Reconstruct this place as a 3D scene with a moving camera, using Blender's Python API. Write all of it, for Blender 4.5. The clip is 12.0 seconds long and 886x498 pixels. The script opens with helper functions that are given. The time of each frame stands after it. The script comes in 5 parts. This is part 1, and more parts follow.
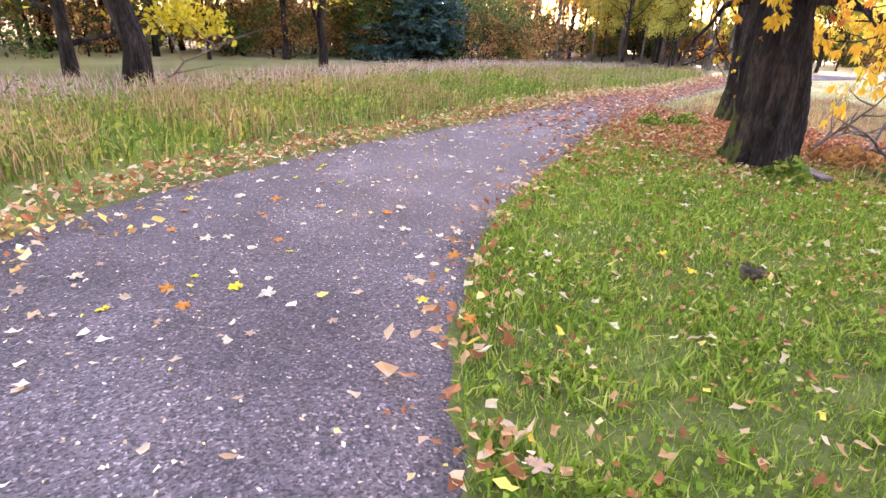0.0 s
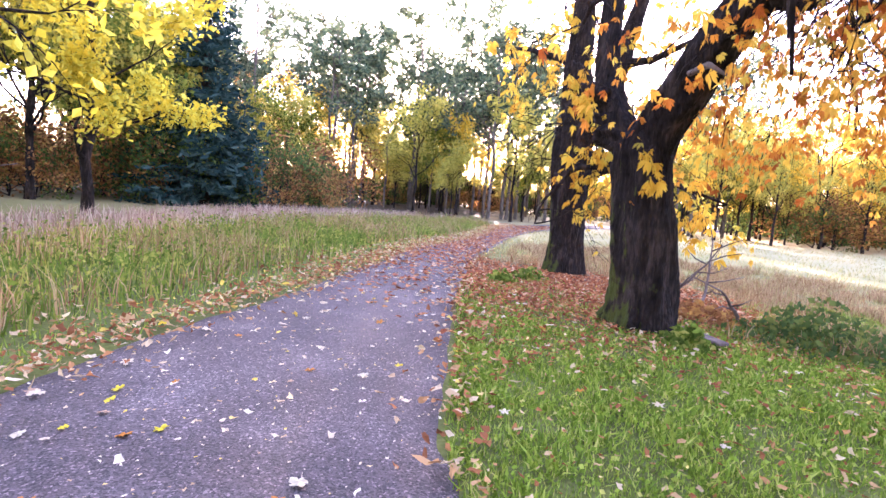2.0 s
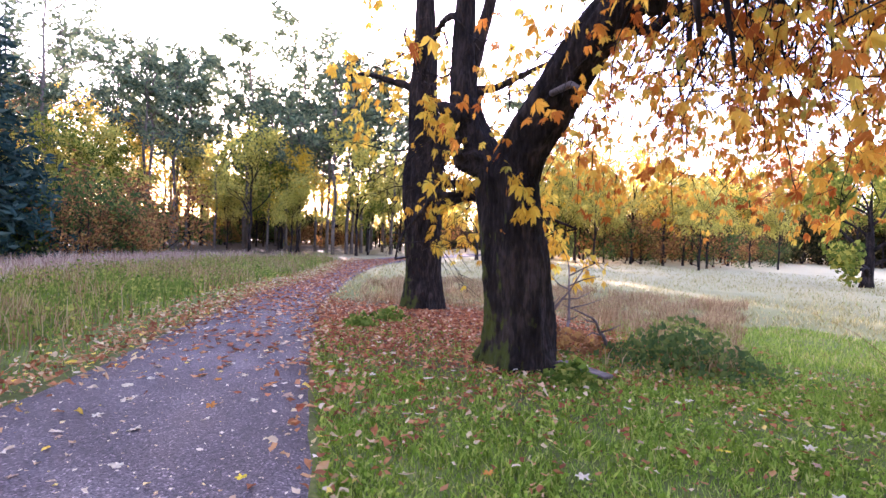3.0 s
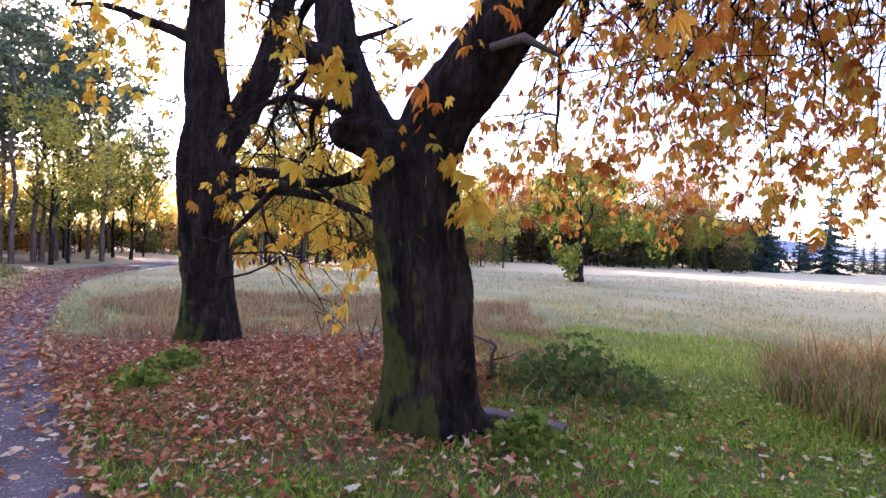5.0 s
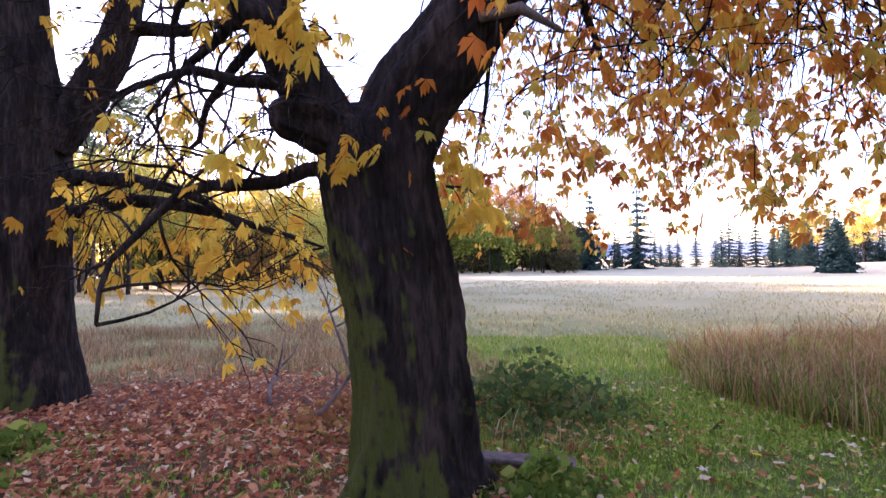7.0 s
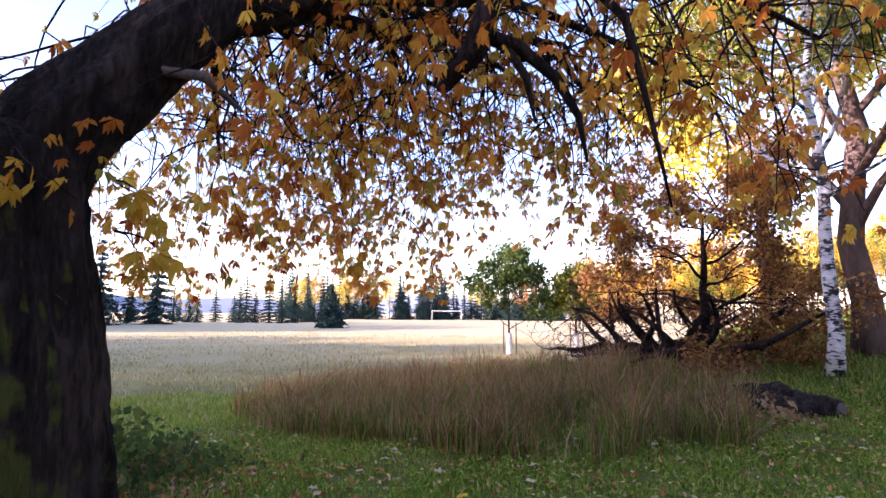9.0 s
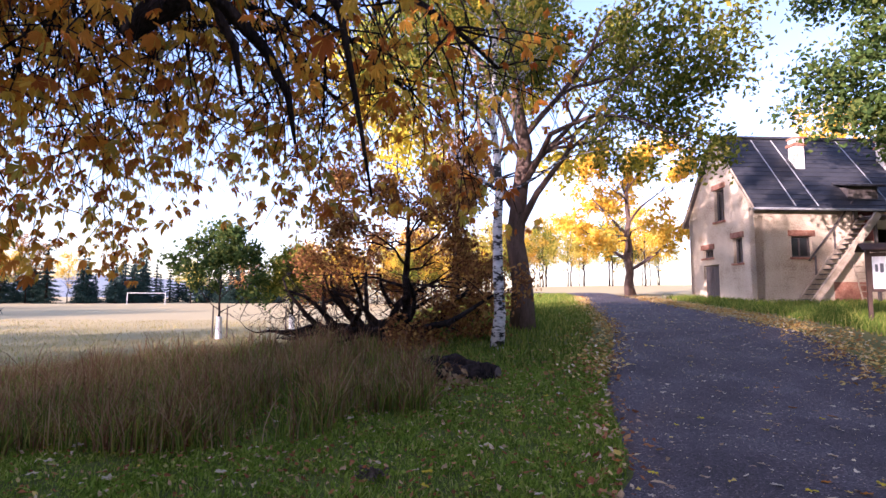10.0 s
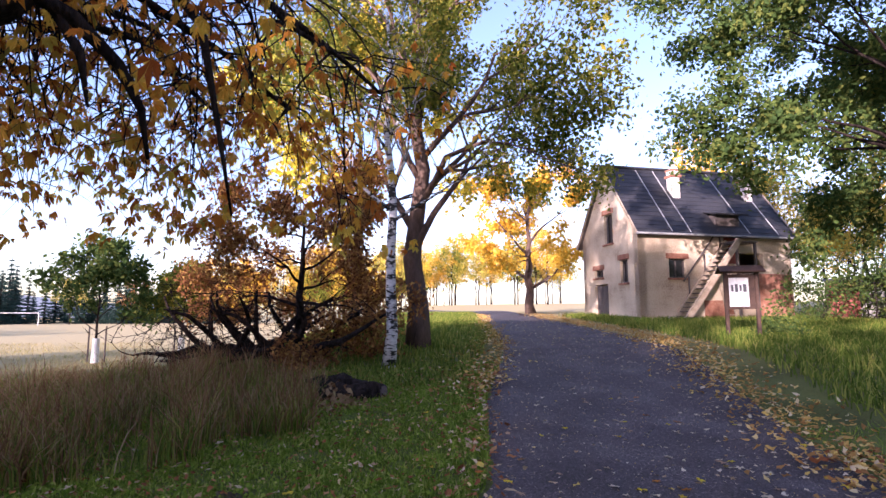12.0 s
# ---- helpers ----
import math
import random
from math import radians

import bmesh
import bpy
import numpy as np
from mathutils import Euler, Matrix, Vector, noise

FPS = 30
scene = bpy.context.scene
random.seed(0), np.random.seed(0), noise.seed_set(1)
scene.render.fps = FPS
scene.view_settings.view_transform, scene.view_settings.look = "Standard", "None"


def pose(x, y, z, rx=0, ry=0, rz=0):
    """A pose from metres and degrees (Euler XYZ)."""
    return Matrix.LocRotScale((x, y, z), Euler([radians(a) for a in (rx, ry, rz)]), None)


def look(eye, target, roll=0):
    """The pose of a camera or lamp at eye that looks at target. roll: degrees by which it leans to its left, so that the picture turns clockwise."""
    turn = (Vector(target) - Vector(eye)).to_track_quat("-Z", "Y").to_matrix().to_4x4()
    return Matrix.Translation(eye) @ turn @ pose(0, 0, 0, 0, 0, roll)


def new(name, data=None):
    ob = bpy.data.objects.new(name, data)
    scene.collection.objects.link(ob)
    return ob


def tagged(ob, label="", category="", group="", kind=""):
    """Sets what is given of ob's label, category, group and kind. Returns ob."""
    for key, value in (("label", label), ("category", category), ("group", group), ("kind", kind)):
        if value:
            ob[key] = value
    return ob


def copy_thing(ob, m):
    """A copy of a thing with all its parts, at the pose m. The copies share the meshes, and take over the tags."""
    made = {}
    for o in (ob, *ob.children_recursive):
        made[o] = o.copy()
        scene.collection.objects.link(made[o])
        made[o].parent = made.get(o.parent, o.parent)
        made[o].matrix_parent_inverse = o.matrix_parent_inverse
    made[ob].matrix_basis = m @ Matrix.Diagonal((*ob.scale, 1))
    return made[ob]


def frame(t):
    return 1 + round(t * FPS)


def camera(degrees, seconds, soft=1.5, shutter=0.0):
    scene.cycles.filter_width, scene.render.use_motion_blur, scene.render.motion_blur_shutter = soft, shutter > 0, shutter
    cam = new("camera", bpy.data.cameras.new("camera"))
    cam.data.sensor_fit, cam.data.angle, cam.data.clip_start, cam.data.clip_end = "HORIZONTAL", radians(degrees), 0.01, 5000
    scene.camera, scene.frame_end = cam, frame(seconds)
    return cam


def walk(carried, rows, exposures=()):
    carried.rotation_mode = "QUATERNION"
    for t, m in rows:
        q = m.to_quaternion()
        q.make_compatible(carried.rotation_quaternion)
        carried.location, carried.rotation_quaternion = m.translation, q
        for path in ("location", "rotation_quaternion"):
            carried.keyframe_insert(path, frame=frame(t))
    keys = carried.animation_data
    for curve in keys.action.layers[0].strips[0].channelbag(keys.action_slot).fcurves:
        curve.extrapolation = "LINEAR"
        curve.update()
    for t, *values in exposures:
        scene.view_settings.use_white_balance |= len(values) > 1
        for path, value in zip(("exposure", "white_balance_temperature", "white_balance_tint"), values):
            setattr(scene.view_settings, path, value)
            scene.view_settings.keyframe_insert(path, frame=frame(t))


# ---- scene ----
cam = camera(80.0, 12.0)
EXPOSURES = [(0, 4.2, 6900, 40), (1.0, 4.2, 6600, 40), (1.5, 4.2, 6250, 44), (2.5, 3.85, 6000, 50), (3.7, 3.15, 5850, 48), (5.5, 2.95, 5850, 52), (6.5, 2.95, 5800, 52), (8.5, 2.55, 5800, 50), (9.5, 2.0, 5700, 44), (10.5, 1.6, 5700, 44), (12, 1.65, 5700, 42)]
PATH = [
    (0, (2.230, 5.527, 1.536, 67.44, -2.25, 160.37)),
    (0.5, (2.440, 4.864, 1.533, 73.36, -3.57, 159.70)),
    (1, (2.371, 4.442, 1.539, 75.34, -4.39, 152.63)),
    (1.5, (2.330, 3.816, 1.539, 81.13, -2.78, 145.02)),
    (2, (2.239, 3.418, 1.539, 83.75, -4.77, 137.67)),
    (2.5, (2.020, 2.997, 1.540, 87.32, -1.77, 135.53)),
    (3, (1.592, 2.611, 1.537, 88.35, -2.26, 120.64)),
    (3.5, (1.530, 1.800, 1.532, 90.80, -0.95, 106.21)),
    (5.5, (-0.207, 0.159, 1.532, 89.66, -2.01, 90.87)),
    (6, (-0.436, -0.116, 1.531, 90.49, -0.68, 88.72)),
    (6.5, (-0.685, -0.212, 1.534, 90.87, 0.37, 82.85)),
    (8.5, (-0.803, -1.655, 1.529, 95.09, -0.06, 42.46)),
    (9, (-0.839, -1.590, 1.526, 96.98, -0.46, 25.98)),
    (9.5, (-0.845, -1.505, 1.529, 96.05, -0.37, 9.13)),
    (10, (-0.695, -1.558, 1.532, 95.27, -0.31, -3.56)),
    (10.5, (-0.489, -1.633, 1.534, 96.87, 0.03, -11.08)),
    (11, (-0.364, -1.699, 1.536, 97.60, 0.42, -13.29)),
    (11.5, (-0.327, -1.723, 1.536, 97.49, 0.44, -13.74)),
    (12, (-0.316, -1.755, 1.536, 97.28, -0.01, -13.03)),
]
walk(cam, [(t, pose(*m)) for t, m in PATH], EXPOSURES)

# ---- world and sun ----
SUN_YAW, SUN_EL = 136.5, 12.0
world = bpy.data.worlds.new("world")
scene.world = world
world.use_nodes = True
wn = world.node_tree.nodes
sky = wn.new("ShaderNodeTexSky")
sky.sky_type = "NISHITA"
sky.sun_disc = False
sky.sun_elevation = radians(SUN_EL)
sky.sun_rotation = radians(-SUN_YAW)
sky.dust_density = 1.1
wn["Background"].inputs[1].default_value = 0.15
world.node_tree.links.new(sky.outputs[0], wn["Background"].inputs[0])
sun = new("sun", bpy.data.lights.new("sun", "SUN"))
sun.data.energy, sun.data.angle, sun.data.color = 5.0, radians(0.6), (1.0, 0.86, 0.66)
sun_way = Vector((-math.sin(radians(SUN_YAW)) * math.cos(radians(SUN_EL)), math.cos(radians(SUN_YAW)) * math.cos(radians(SUN_EL)), math.sin(radians(SUN_EL))))
sun.matrix_world = look(sun_way * 100, (0, 0, 0))


# ---- materials ----
def ramp_node(nt, stops):
    r = nt.nodes.new("ShaderNodeValToRGB")
    e = r.color_ramp.elements
    while len(e) < len(stops):
        e.new(0.5)
    for el, (p, c) in zip(e, stops):
        el.position, el.color = p, (*c, 1)
    return r


def surface(name, stops, scale=4.0, rough=0.85, bump=0.3, fine=40.0, stretch=(1, 1, 1), spec=0.3, mix_random=0.0, deep=0.02):
    """A rough painted, mineral or wooden surface: two scales of noise, and relief."""
    m = bpy.data.materials.new(name)
    m.use_nodes = True
    nt = m.node_tree
    b = nt.nodes["Principled BSDF"]
    b.inputs["Roughness"].default_value = rough
    b.inputs["Specular IOR Level"].default_value = spec
    tc = nt.nodes.new("ShaderNodeTexCoord")
    mp = nt.nodes.new("ShaderNodeMapping")
    mp.inputs["Scale"].default_value = stretch
    nt.links.new(tc.outputs["Object"], mp.inputs[0])
    n1 = nt.nodes.new("ShaderNodeTexNoise")
    n1.inputs["Scale"].default_value, n1.inputs["Detail"].default_value = scale, 6
    n2 = nt.nodes.new("ShaderNodeTexNoise")
    n2.inputs["Scale"].default_value, n2.inputs["Detail"].default_value = fine, 4
    for n in (n1, n2):
        nt.links.new(mp.outputs[0], n.inputs["Vector"])
    mx = nt.nodes.new("ShaderNodeMath")
    mx.operation = "MULTIPLY_ADD"
    mx.inputs[1].default_value = 0.6
    sc = nt.nodes.new("ShaderNodeMath")
    sc.operation = "MULTIPLY_ADD"
    sc.inputs[1].default_value, sc.inputs[2].default_value = 0.9, -0.25
    nt.links.new(n1.outputs["Fac"], sc.inputs[0])
    nt.links.new(n2.outputs["Fac"], mx.inputs[0])
    nt.links.new(sc.outputs[0], mx.inputs[2])
    last = mx
    if mix_random:
        oi = nt.nodes.new("ShaderNodeObjectInfo")
        ad = nt.nodes.new("ShaderNodeMath")
        ad.operation = "MULTIPLY_ADD"
        ad.inputs[1].default_value = mix_random
        nt.links.new(oi.outputs["Random"], ad.inputs[0])
        nt.links.new(mx.outputs[0], ad.inputs[2])
        last = ad
    r = ramp_node(nt, stops)
    nt.links.new(last.outputs[0], r.inputs[0])
    nt.links.new(r.outputs[0], b.inputs["Base Color"])
    bp = nt.nodes.new("ShaderNodeBump")
    bp.inputs["Strength"].default_value, bp.inputs["Distance"].default_value = bump, deep
    nt.links.new(n2.outputs["Fac"], bp.inputs["Height"])
    nt.links.new(bp.outputs[0], b.inputs["Normal"])
    return m


def leafy(name, stops, through_light=0.45):
    """Leaves or grass: colour drawn leaf by leaf, light passing through the blade."""
    m = bpy.data.materials.new(name)
    m.use_nodes = True
    nt = m.node_tree
    nt.nodes.remove(nt.nodes["Principled BSDF"])
    g = nt.nodes.new("ShaderNodeNewGeometry")
    r = ramp_node(nt, stops)
    nt.links.new(g.outputs["Random Per Island"], r.inputs[0])
    d, t = nt.nodes.new("ShaderNodeBsdfDiffuse"), nt.nodes.new("ShaderNodeBsdfTranslucent")
    mix = nt.nodes.new("ShaderNodeMixShader")
    mix.inputs[0].default_value = through_light
    for n in (d, t):
        nt.links.new(r.outputs[0], n.inputs[0])
    nt.links.new(d.outputs[0], mix.inputs[1])
    nt.links.new(t.outputs[0], mix.inputs[2])
    nt.links.new(mix.outputs[0], nt.nodes["Material Output"].inputs[0])
    return m


def plain(name, color, rough=0.6, metal=0.0):
    return surface(name, [(0.25, tuple(c * 0.75 for c in color)), (0.75, color)], 6, rough, 0.15)


BARK = surface("dark_bark", [(0.25, (0.006, 0.004, 0.0035)), (0.5, (0.022, 0.016, 0.014)), (0.75, (0.06, 0.043, 0.037))], 7, 0.95, 1.0, 30, (1, 1, 0.22), 0.1, deep=0.06)
BARK_GREY = surface("grey_bark", [(0.2, (0.05, 0.04, 0.034)), (0.8, (0.2, 0.165, 0.14))], 6, 0.95, 0.7, 30, (1, 1, 0.3), 0.1)
BARK_BROWN = surface("brown_bark", [(0.2, (0.06, 0.04, 0.032)), (0.8, (0.18, 0.12, 0.095))], 6, 0.95, 0.7, 30, (1, 1, 0.3), 0.1)
BARK_BIRCH = surface("birch_bark", [(0.44, (0.03, 0.028, 0.026)), (0.5, (0.5, 0.48, 0.46)), (0.8, (0.78, 0.76, 0.74))], 3.5, 0.8, 0.4, 12, (1, 1, 2.6), 0.2)
DEADWOOD = surface("grey_dead_wood", [(0.2, (0.05, 0.035, 0.03)), (0.8, (0.2, 0.15, 0.13))], 7, 0.95, 0.5, 35, (1, 1, 0.4))


def mossy(name, side):
    """Bark with green moss on the flank that faces `side` and on the foot."""
    m = BARK.copy()
    m.name = name
    nt = m.node_tree
    b = nt.nodes["Principled BSDF"]
    old = b.inputs["Base Color"].links[0].from_socket
    geo = nt.nodes.new("ShaderNodeNewGeometry")
    dot = nt.nodes.new("ShaderNodeVectorMath")
    dot.operation = "DOT_PRODUCT"
    dot.inputs[1].default_value = side
    nt.links.new(geo.outputs["Normal"], dot.inputs[0])
    n = nt.nodes.new("ShaderNodeTexNoise")
    n.inputs["Scale"].default_value, n.inputs["Detail"].default_value = 5.5, 9
    sep = nt.nodes.new("ShaderNodeSeparateXYZ")
    tc = nt.nodes.new("ShaderNodeTexCoord")
    nt.links.new(tc.outputs["Object"], n.inputs["Vector"])
    nt.links.new(tc.outputs["Object"], sep.inputs[0])
    a = nt.nodes.new("ShaderNodeMath")
    a.operation = "MULTIPLY_ADD"
    a.inputs[1].default_value = -0.16
    nt.links.new(sep.outputs[2], a.inputs[0])
    nt.links.new(n.outputs["Fac"], a.inputs[2])
    c = nt.nodes.new("ShaderNodeMath")
    c.operation = "MULTIPLY_ADD"
    c.inputs[1].default_value = 0.35
    nt.links.new(dot.outputs["Value"], c.inputs[0])
    nt.links.new(a.outputs[0], c.inputs[2])
    r = ramp_node(nt, [(0.47, (0, 0, 0)), (0.62, (0.75, 0.75, 0.75))])
    nt.links.new(c.outputs[0], r.inputs[0])
    mx = nt.nodes.new("ShaderNodeMixRGB")
    mx.inputs[2].default_value = (0.065, 0.078, 0.014, 1)
    nt.links.new(r.outputs[0], mx.inputs[0])
    nt.links.new(old, mx.inputs[1])
    nt.links.new(mx.outputs[0], b.inputs["Base Color"])
    return m


MOSSY = mossy("mossy_bark", (0.1, -0.95, 0.0))
ASPHALT = surface("worn_asphalt", [(0.2, (0.055, 0.042, 0.045)), (0.5, (0.095, 0.076, 0.08)), (0.8, (0.18, 0.15, 0.155))], 1.2, 0.85, 0.7, 90, (1, 1, 1), 0.4)
ant = ASPHALT.node_tree
vor = ant.nodes.new("ShaderNodeTexVoronoi")
vor.inputs["Scale"].default_value = 85
atc = ant.nodes.new("ShaderNodeTexCoord")
ant.links.new(atc.outputs["Object"], vor.inputs["Vector"])
abw = ant.nodes.new("ShaderNodeSeparateXYZ")
ant.links.new(vor.outputs["Color"], abw.inputs[0])
stone = ramp_node(ant, [(0.0, (0.3, 0.3, 0.3)), (0.72, (1, 1, 1)), (0.88, (1.0, 1.0, 1.0)), (0.99, (2.5, 2.4, 2.4))])
ant.links.new(abw.outputs[0], stone.inputs[0])
amul = ant.nodes.new("ShaderNodeMixRGB")
amul.blend_type = "MULTIPLY"
amul.inputs[0].default_value = 1
abase = ant.nodes["Principled BSDF"].inputs["Base Color"]
ant.links.new(abase.links[0].from_socket, amul.inputs[1])
ant.links.new(stone.outputs[0], amul.inputs[2])
ant.links.new(amul.outputs[0], abase)
CHEST = leafy("chestnut_leaves", [(0.0, (0.40, 0.11, 0.025)), (0.3, (0.66, 0.25, 0.04)), (0.6, (0.78, 0.40, 0.05)), (0.88, (0.80, 0.56, 0.08)), (1.0, (0.40, 0.36, 0.07))], 0.62)
CHEST_GOLD = leafy("golden_chestnut_leaves", [(0.0, (0.6, 0.30, 0.03)), (0.6, (0.78, 0.52, 0.06)), (1.0, (0.62, 0.5, 0.08))], 0.55)
YELLOW = leafy("yellow_leaves", [(0.0, (0.45, 0.36, 0.03)), (0.5, (0.78, 0.60, 0.05)), (1.0, (0.62, 0.58, 0.10))], 0.5)
GOLD = leafy("golden_leaves", [(0.0, (0.62, 0.36, 0.03)), (0.6, (0.85, 0.55, 0.05)), (1.0, (0.75, 0.6, 0.12))], 0.5)
WOODGOLD = leafy("faded_yellow_woodland_leaves", [(0.0, (0.28, 0.25, 0.05)), (0.5, (0.50, 0.44, 0.09)), (0.85, (0.62, 0.50, 0.09)), (1.0, (0.30, 0.34, 0.08))], 0.5)
OLIVE = leafy("olive_leaves", [(0.0, (0.08, 0.12, 0.02)), (0.6, (0.22, 0.24, 0.04)), (1.0, (0.45, 0.38, 0.06))], 0.45)
GREEN = leafy("green_leaves", [(0.0, (0.05, 0.09, 0.03)), (0.6, (0.085, 0.135, 0.035)), (1.0, (0.17, 0.19, 0.045))], 0.4)
RUSSET = leafy("russet_leaves", [(0.0, (0.16, 0.07, 0.03)), (0.6, (0.34, 0.16, 0.06)), (1.0, (0.5, 0.3, 0.08))], 0.45)
# needles lightened towards grey-green, with the haze over the wood in the colour
NEEDLE = leafy("pine_needles", [(0.0, (0.05, 0.075, 0.045)), (0.6, (0.12, 0.16, 0.09)), (1.0, (0.2, 0.22, 0.11))], 0.3)
SPRUCE = leafy("blue_green_spruce_needles", [(0.0, (0.012, 0.03, 0.028)), (0.6, (0.03, 0.06, 0.052)), (1.0, (0.06, 0.10, 0.085))], 0.2)
LITTER = leafy("dry_fallen_leaves", [(0.0, (0.20, 0.075, 0.035)), (0.3, (0.36, 0.14, 0.06)), (0.55, (0.46, 0.25, 0.11)), (0.78, (0.5, 0.35, 0.2)), (0.93, (0.62, 0.5, 0.34)), (1.0, (0.72, 0.52, 0.08))], 0.15)
LITTER_RED = leafy("russet_fallen_leaves", [(0.0, (0.20, 0.06, 0.032)), (0.5, (0.42, 0.145, 0.065)), (0.85, (0.56, 0.27, 0.125)), (1.0, (0.68, 0.50, 0.32))], 0.15)
LITTER_GOLD = leafy("golden_fallen_leaves", [(0.0, (0.28, 0.13, 0.05)), (0.4, (0.5, 0.30, 0.10)), (0.75, (0.66, 0.46, 0.12)), (1.0, (0.7, 0.6, 0.4))], 0.15)
LITTER_PALE = leafy("pale_fallen_leaves", [(0.0, (0.38, 0.24, 0.13)), (0.4, (0.58, 0.45, 0.30)), (0.8, (0.70, 0.62, 0.48)), (1.0, (0.74, 0.5, 0.06))], 0.15)
GRASS = leafy("short_green_grass", [(0.0, (0.09, 0.15, 0.02)), (0.6, (0.22, 0.34, 0.04)), (0.9, (0.36, 0.44, 0.08)), (1.0, (0.5, 0.46, 0.16))], 0.4)
WEED = leafy("green_weeds", [(0.0, (0.06, 0.10, 0.018)), (0.6, (0.16, 0.235, 0.036)), (1.0, (0.40, 0.38, 0.09))], 0.4)
DRY = leafy("dry_tall_grass", [(0.0, (0.16, 0.085, 0.04)), (0.45, (0.33, 0.20, 0.10)), (0.85, (0.50, 0.36, 0.20)), (1.0, (0.26, 0.25, 0.08))], 0.35)
PINKDRY = leafy("dry_pinkish_seed_heads", [(0.0, (0.22, 0.13, 0.10)), (0.6, (0.42, 0.28, 0.22)), (1.0, (0.6, 0.48, 0.36))], 0.35)
RUSTGRASS = leafy("rust_brown_grass", [(0.0, (0.14, 0.065, 0.035)), (0.6, (0.30, 0.16, 0.08)), (1.0, (0.42, 0.28, 0.14))], 0.35)
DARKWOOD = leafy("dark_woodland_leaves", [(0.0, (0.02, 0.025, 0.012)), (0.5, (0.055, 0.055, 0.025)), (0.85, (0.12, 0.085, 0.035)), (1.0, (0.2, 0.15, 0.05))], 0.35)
STRAW = leafy("pale_field_grass", [(0.0, (0.20, 0.18, 0.05)), (0.5, (0.40, 0.32, 0.13)), (0.85, (0.55, 0.44, 0.21)), (1.0, (0.24, 0.30, 0.07))], 0.35)


# ---- shape of the land ----
def soft(a, b, v):
    u = np.clip((np.asarray(v, float) - a) / (b - a), 0, 1)
    return u * u * (3 - 2 * u)


def land(x, y):
    """Height of the ground: level round the old trees, rising along the road to the house, a flat meadow to the west."""
    x, y = np.asarray(x, float), np.asarray(y, float)
    side = 0.974 * (x + 0.32) - 0.225 * (y + 1.76)
    along = 0.246 * (x + 0.32) + 1.065 * (y + 1.76) - 2.14
    s = along - 4.5
    up = 0.088 * np.where(s > 2, s, np.where(s > -2, (s + 2) ** 2 / 8, 0))
    up = np.where(along > 13, 0.75 + 0.04 * (along - 13), up)
    up = np.minimum(up, 1.9)
    w = soft(3, 12, -side)
    far = soft(45, 110, np.hypot(side, along)) * soft(20, 60, along) * soft(-60, 20, side) * 2.0
    return up * (1 - w) - 0.3 * w + far


def catmull(pts, n):
    pts = [Vector((*p, 0)) for p in pts]
    out = []
    for i in range(len(pts) - 1):
        a, b, c, d = pts[max(i - 1, 0)], pts[i], pts[i + 1], pts[min(i + 2, len(pts) - 1)]
        for k in range(n):
            u = k / n
            out.append(0.5 * ((2 * b) + (c - a) * u + (2 * a - 5 * b + 4 * c - d) * u * u + (3 * b - a - 3 * c + d) * u ** 3))
    out.append(pts[-1])
    return np.array([(p.x, p.y) for p in out])


INNER = catmull([(-60, -17), (-44, -18), (-32, -17.6), (-23, -15.4), (-16.3, -12.1), (-9.2, -7.1), (-6.9, -5.4), (-5.1, -3.75), (-3.4, -2.25), (-2.24, -1.08), (-1.12, 0.05), (-0.35, 0.8), (0.3, 1.55), (0.85, 2.45), (1.35, 3.4), (1.72, 4.6), (2.28, 6.4), (3.2, 8.65), (4.6, 12.26), (7.57, 22.84), (9.83, 31.7), (10.96, 44.6), (6.8, 64.3)], 10)
OUTER = catmull([(-60, -20), (-44, -21), (-31.5, -20.4), (-22.5, -17.8), (-15.5, -13.2), (-9.1, -9.0), (-6.9, -7.6), (-4.5, -5.65), (-2.6, -4.35), (-1.1, -3.2), (0.9, -1.95), (2.1, -0.95), (3.2, 0.0), (4.0, 0.9), (4.7, 2.0), (5.5, 3.75), (6.84, 6.39), (8.63, 10.1), (10.1, 15.6), (11.27, 22), (13.04, 31), (14.2, 44.8), (10.1, 65.4)], 10)


def edge_gap(x, y, line):
    """Distance of points to one edge of the road."""
    d = np.full(len(x), 1e9)
    for k in range(0, len(x), 20000):
        q = np.stack([x[k:k + 20000], y[k:k + 20000]], 1)
        d[k:k + 20000] = np.sqrt(((q[:, None] - line[None]) ** 2).sum(2).min(1))
    return d


RING = np.concatenate([INNER, OUTER[::-1]])


def on_road(x, y):
    inside = np.zeros(len(x), bool)
    xa, ya = RING[:, 0], RING[:, 1]
    xb, yb = np.roll(xa, -1), np.roll(ya, -1)
    for i in range(len(RING)):
        if ya[i] != yb[i]:
            cross = ((ya[i] > y) != (yb[i] > y)) & (x < (xb[i] - xa[i]) * (y - ya[i]) / (yb[i] - ya[i]) + xa[i])
            inside ^= cross
    return inside


# ---- mesh helpers ----
def mesh_object(name, verts, faces, mat, parent=None, label="", smooth=False):
    me = bpy.data.meshes.new(name)
    me.from_pydata(verts if isinstance(verts, list) else verts.tolist(), [], faces if isinstance(faces, list) else faces.tolist())
    me.materials.append(mat)
    if smooth:
        me.polygons.foreach_set("use_smooth", [True] * len(me.polygons))
    me.update()
    ob = new(name, me)
    if parent:
        ob.parent = parent
    if label:
        tagged(ob, label)
    return ob


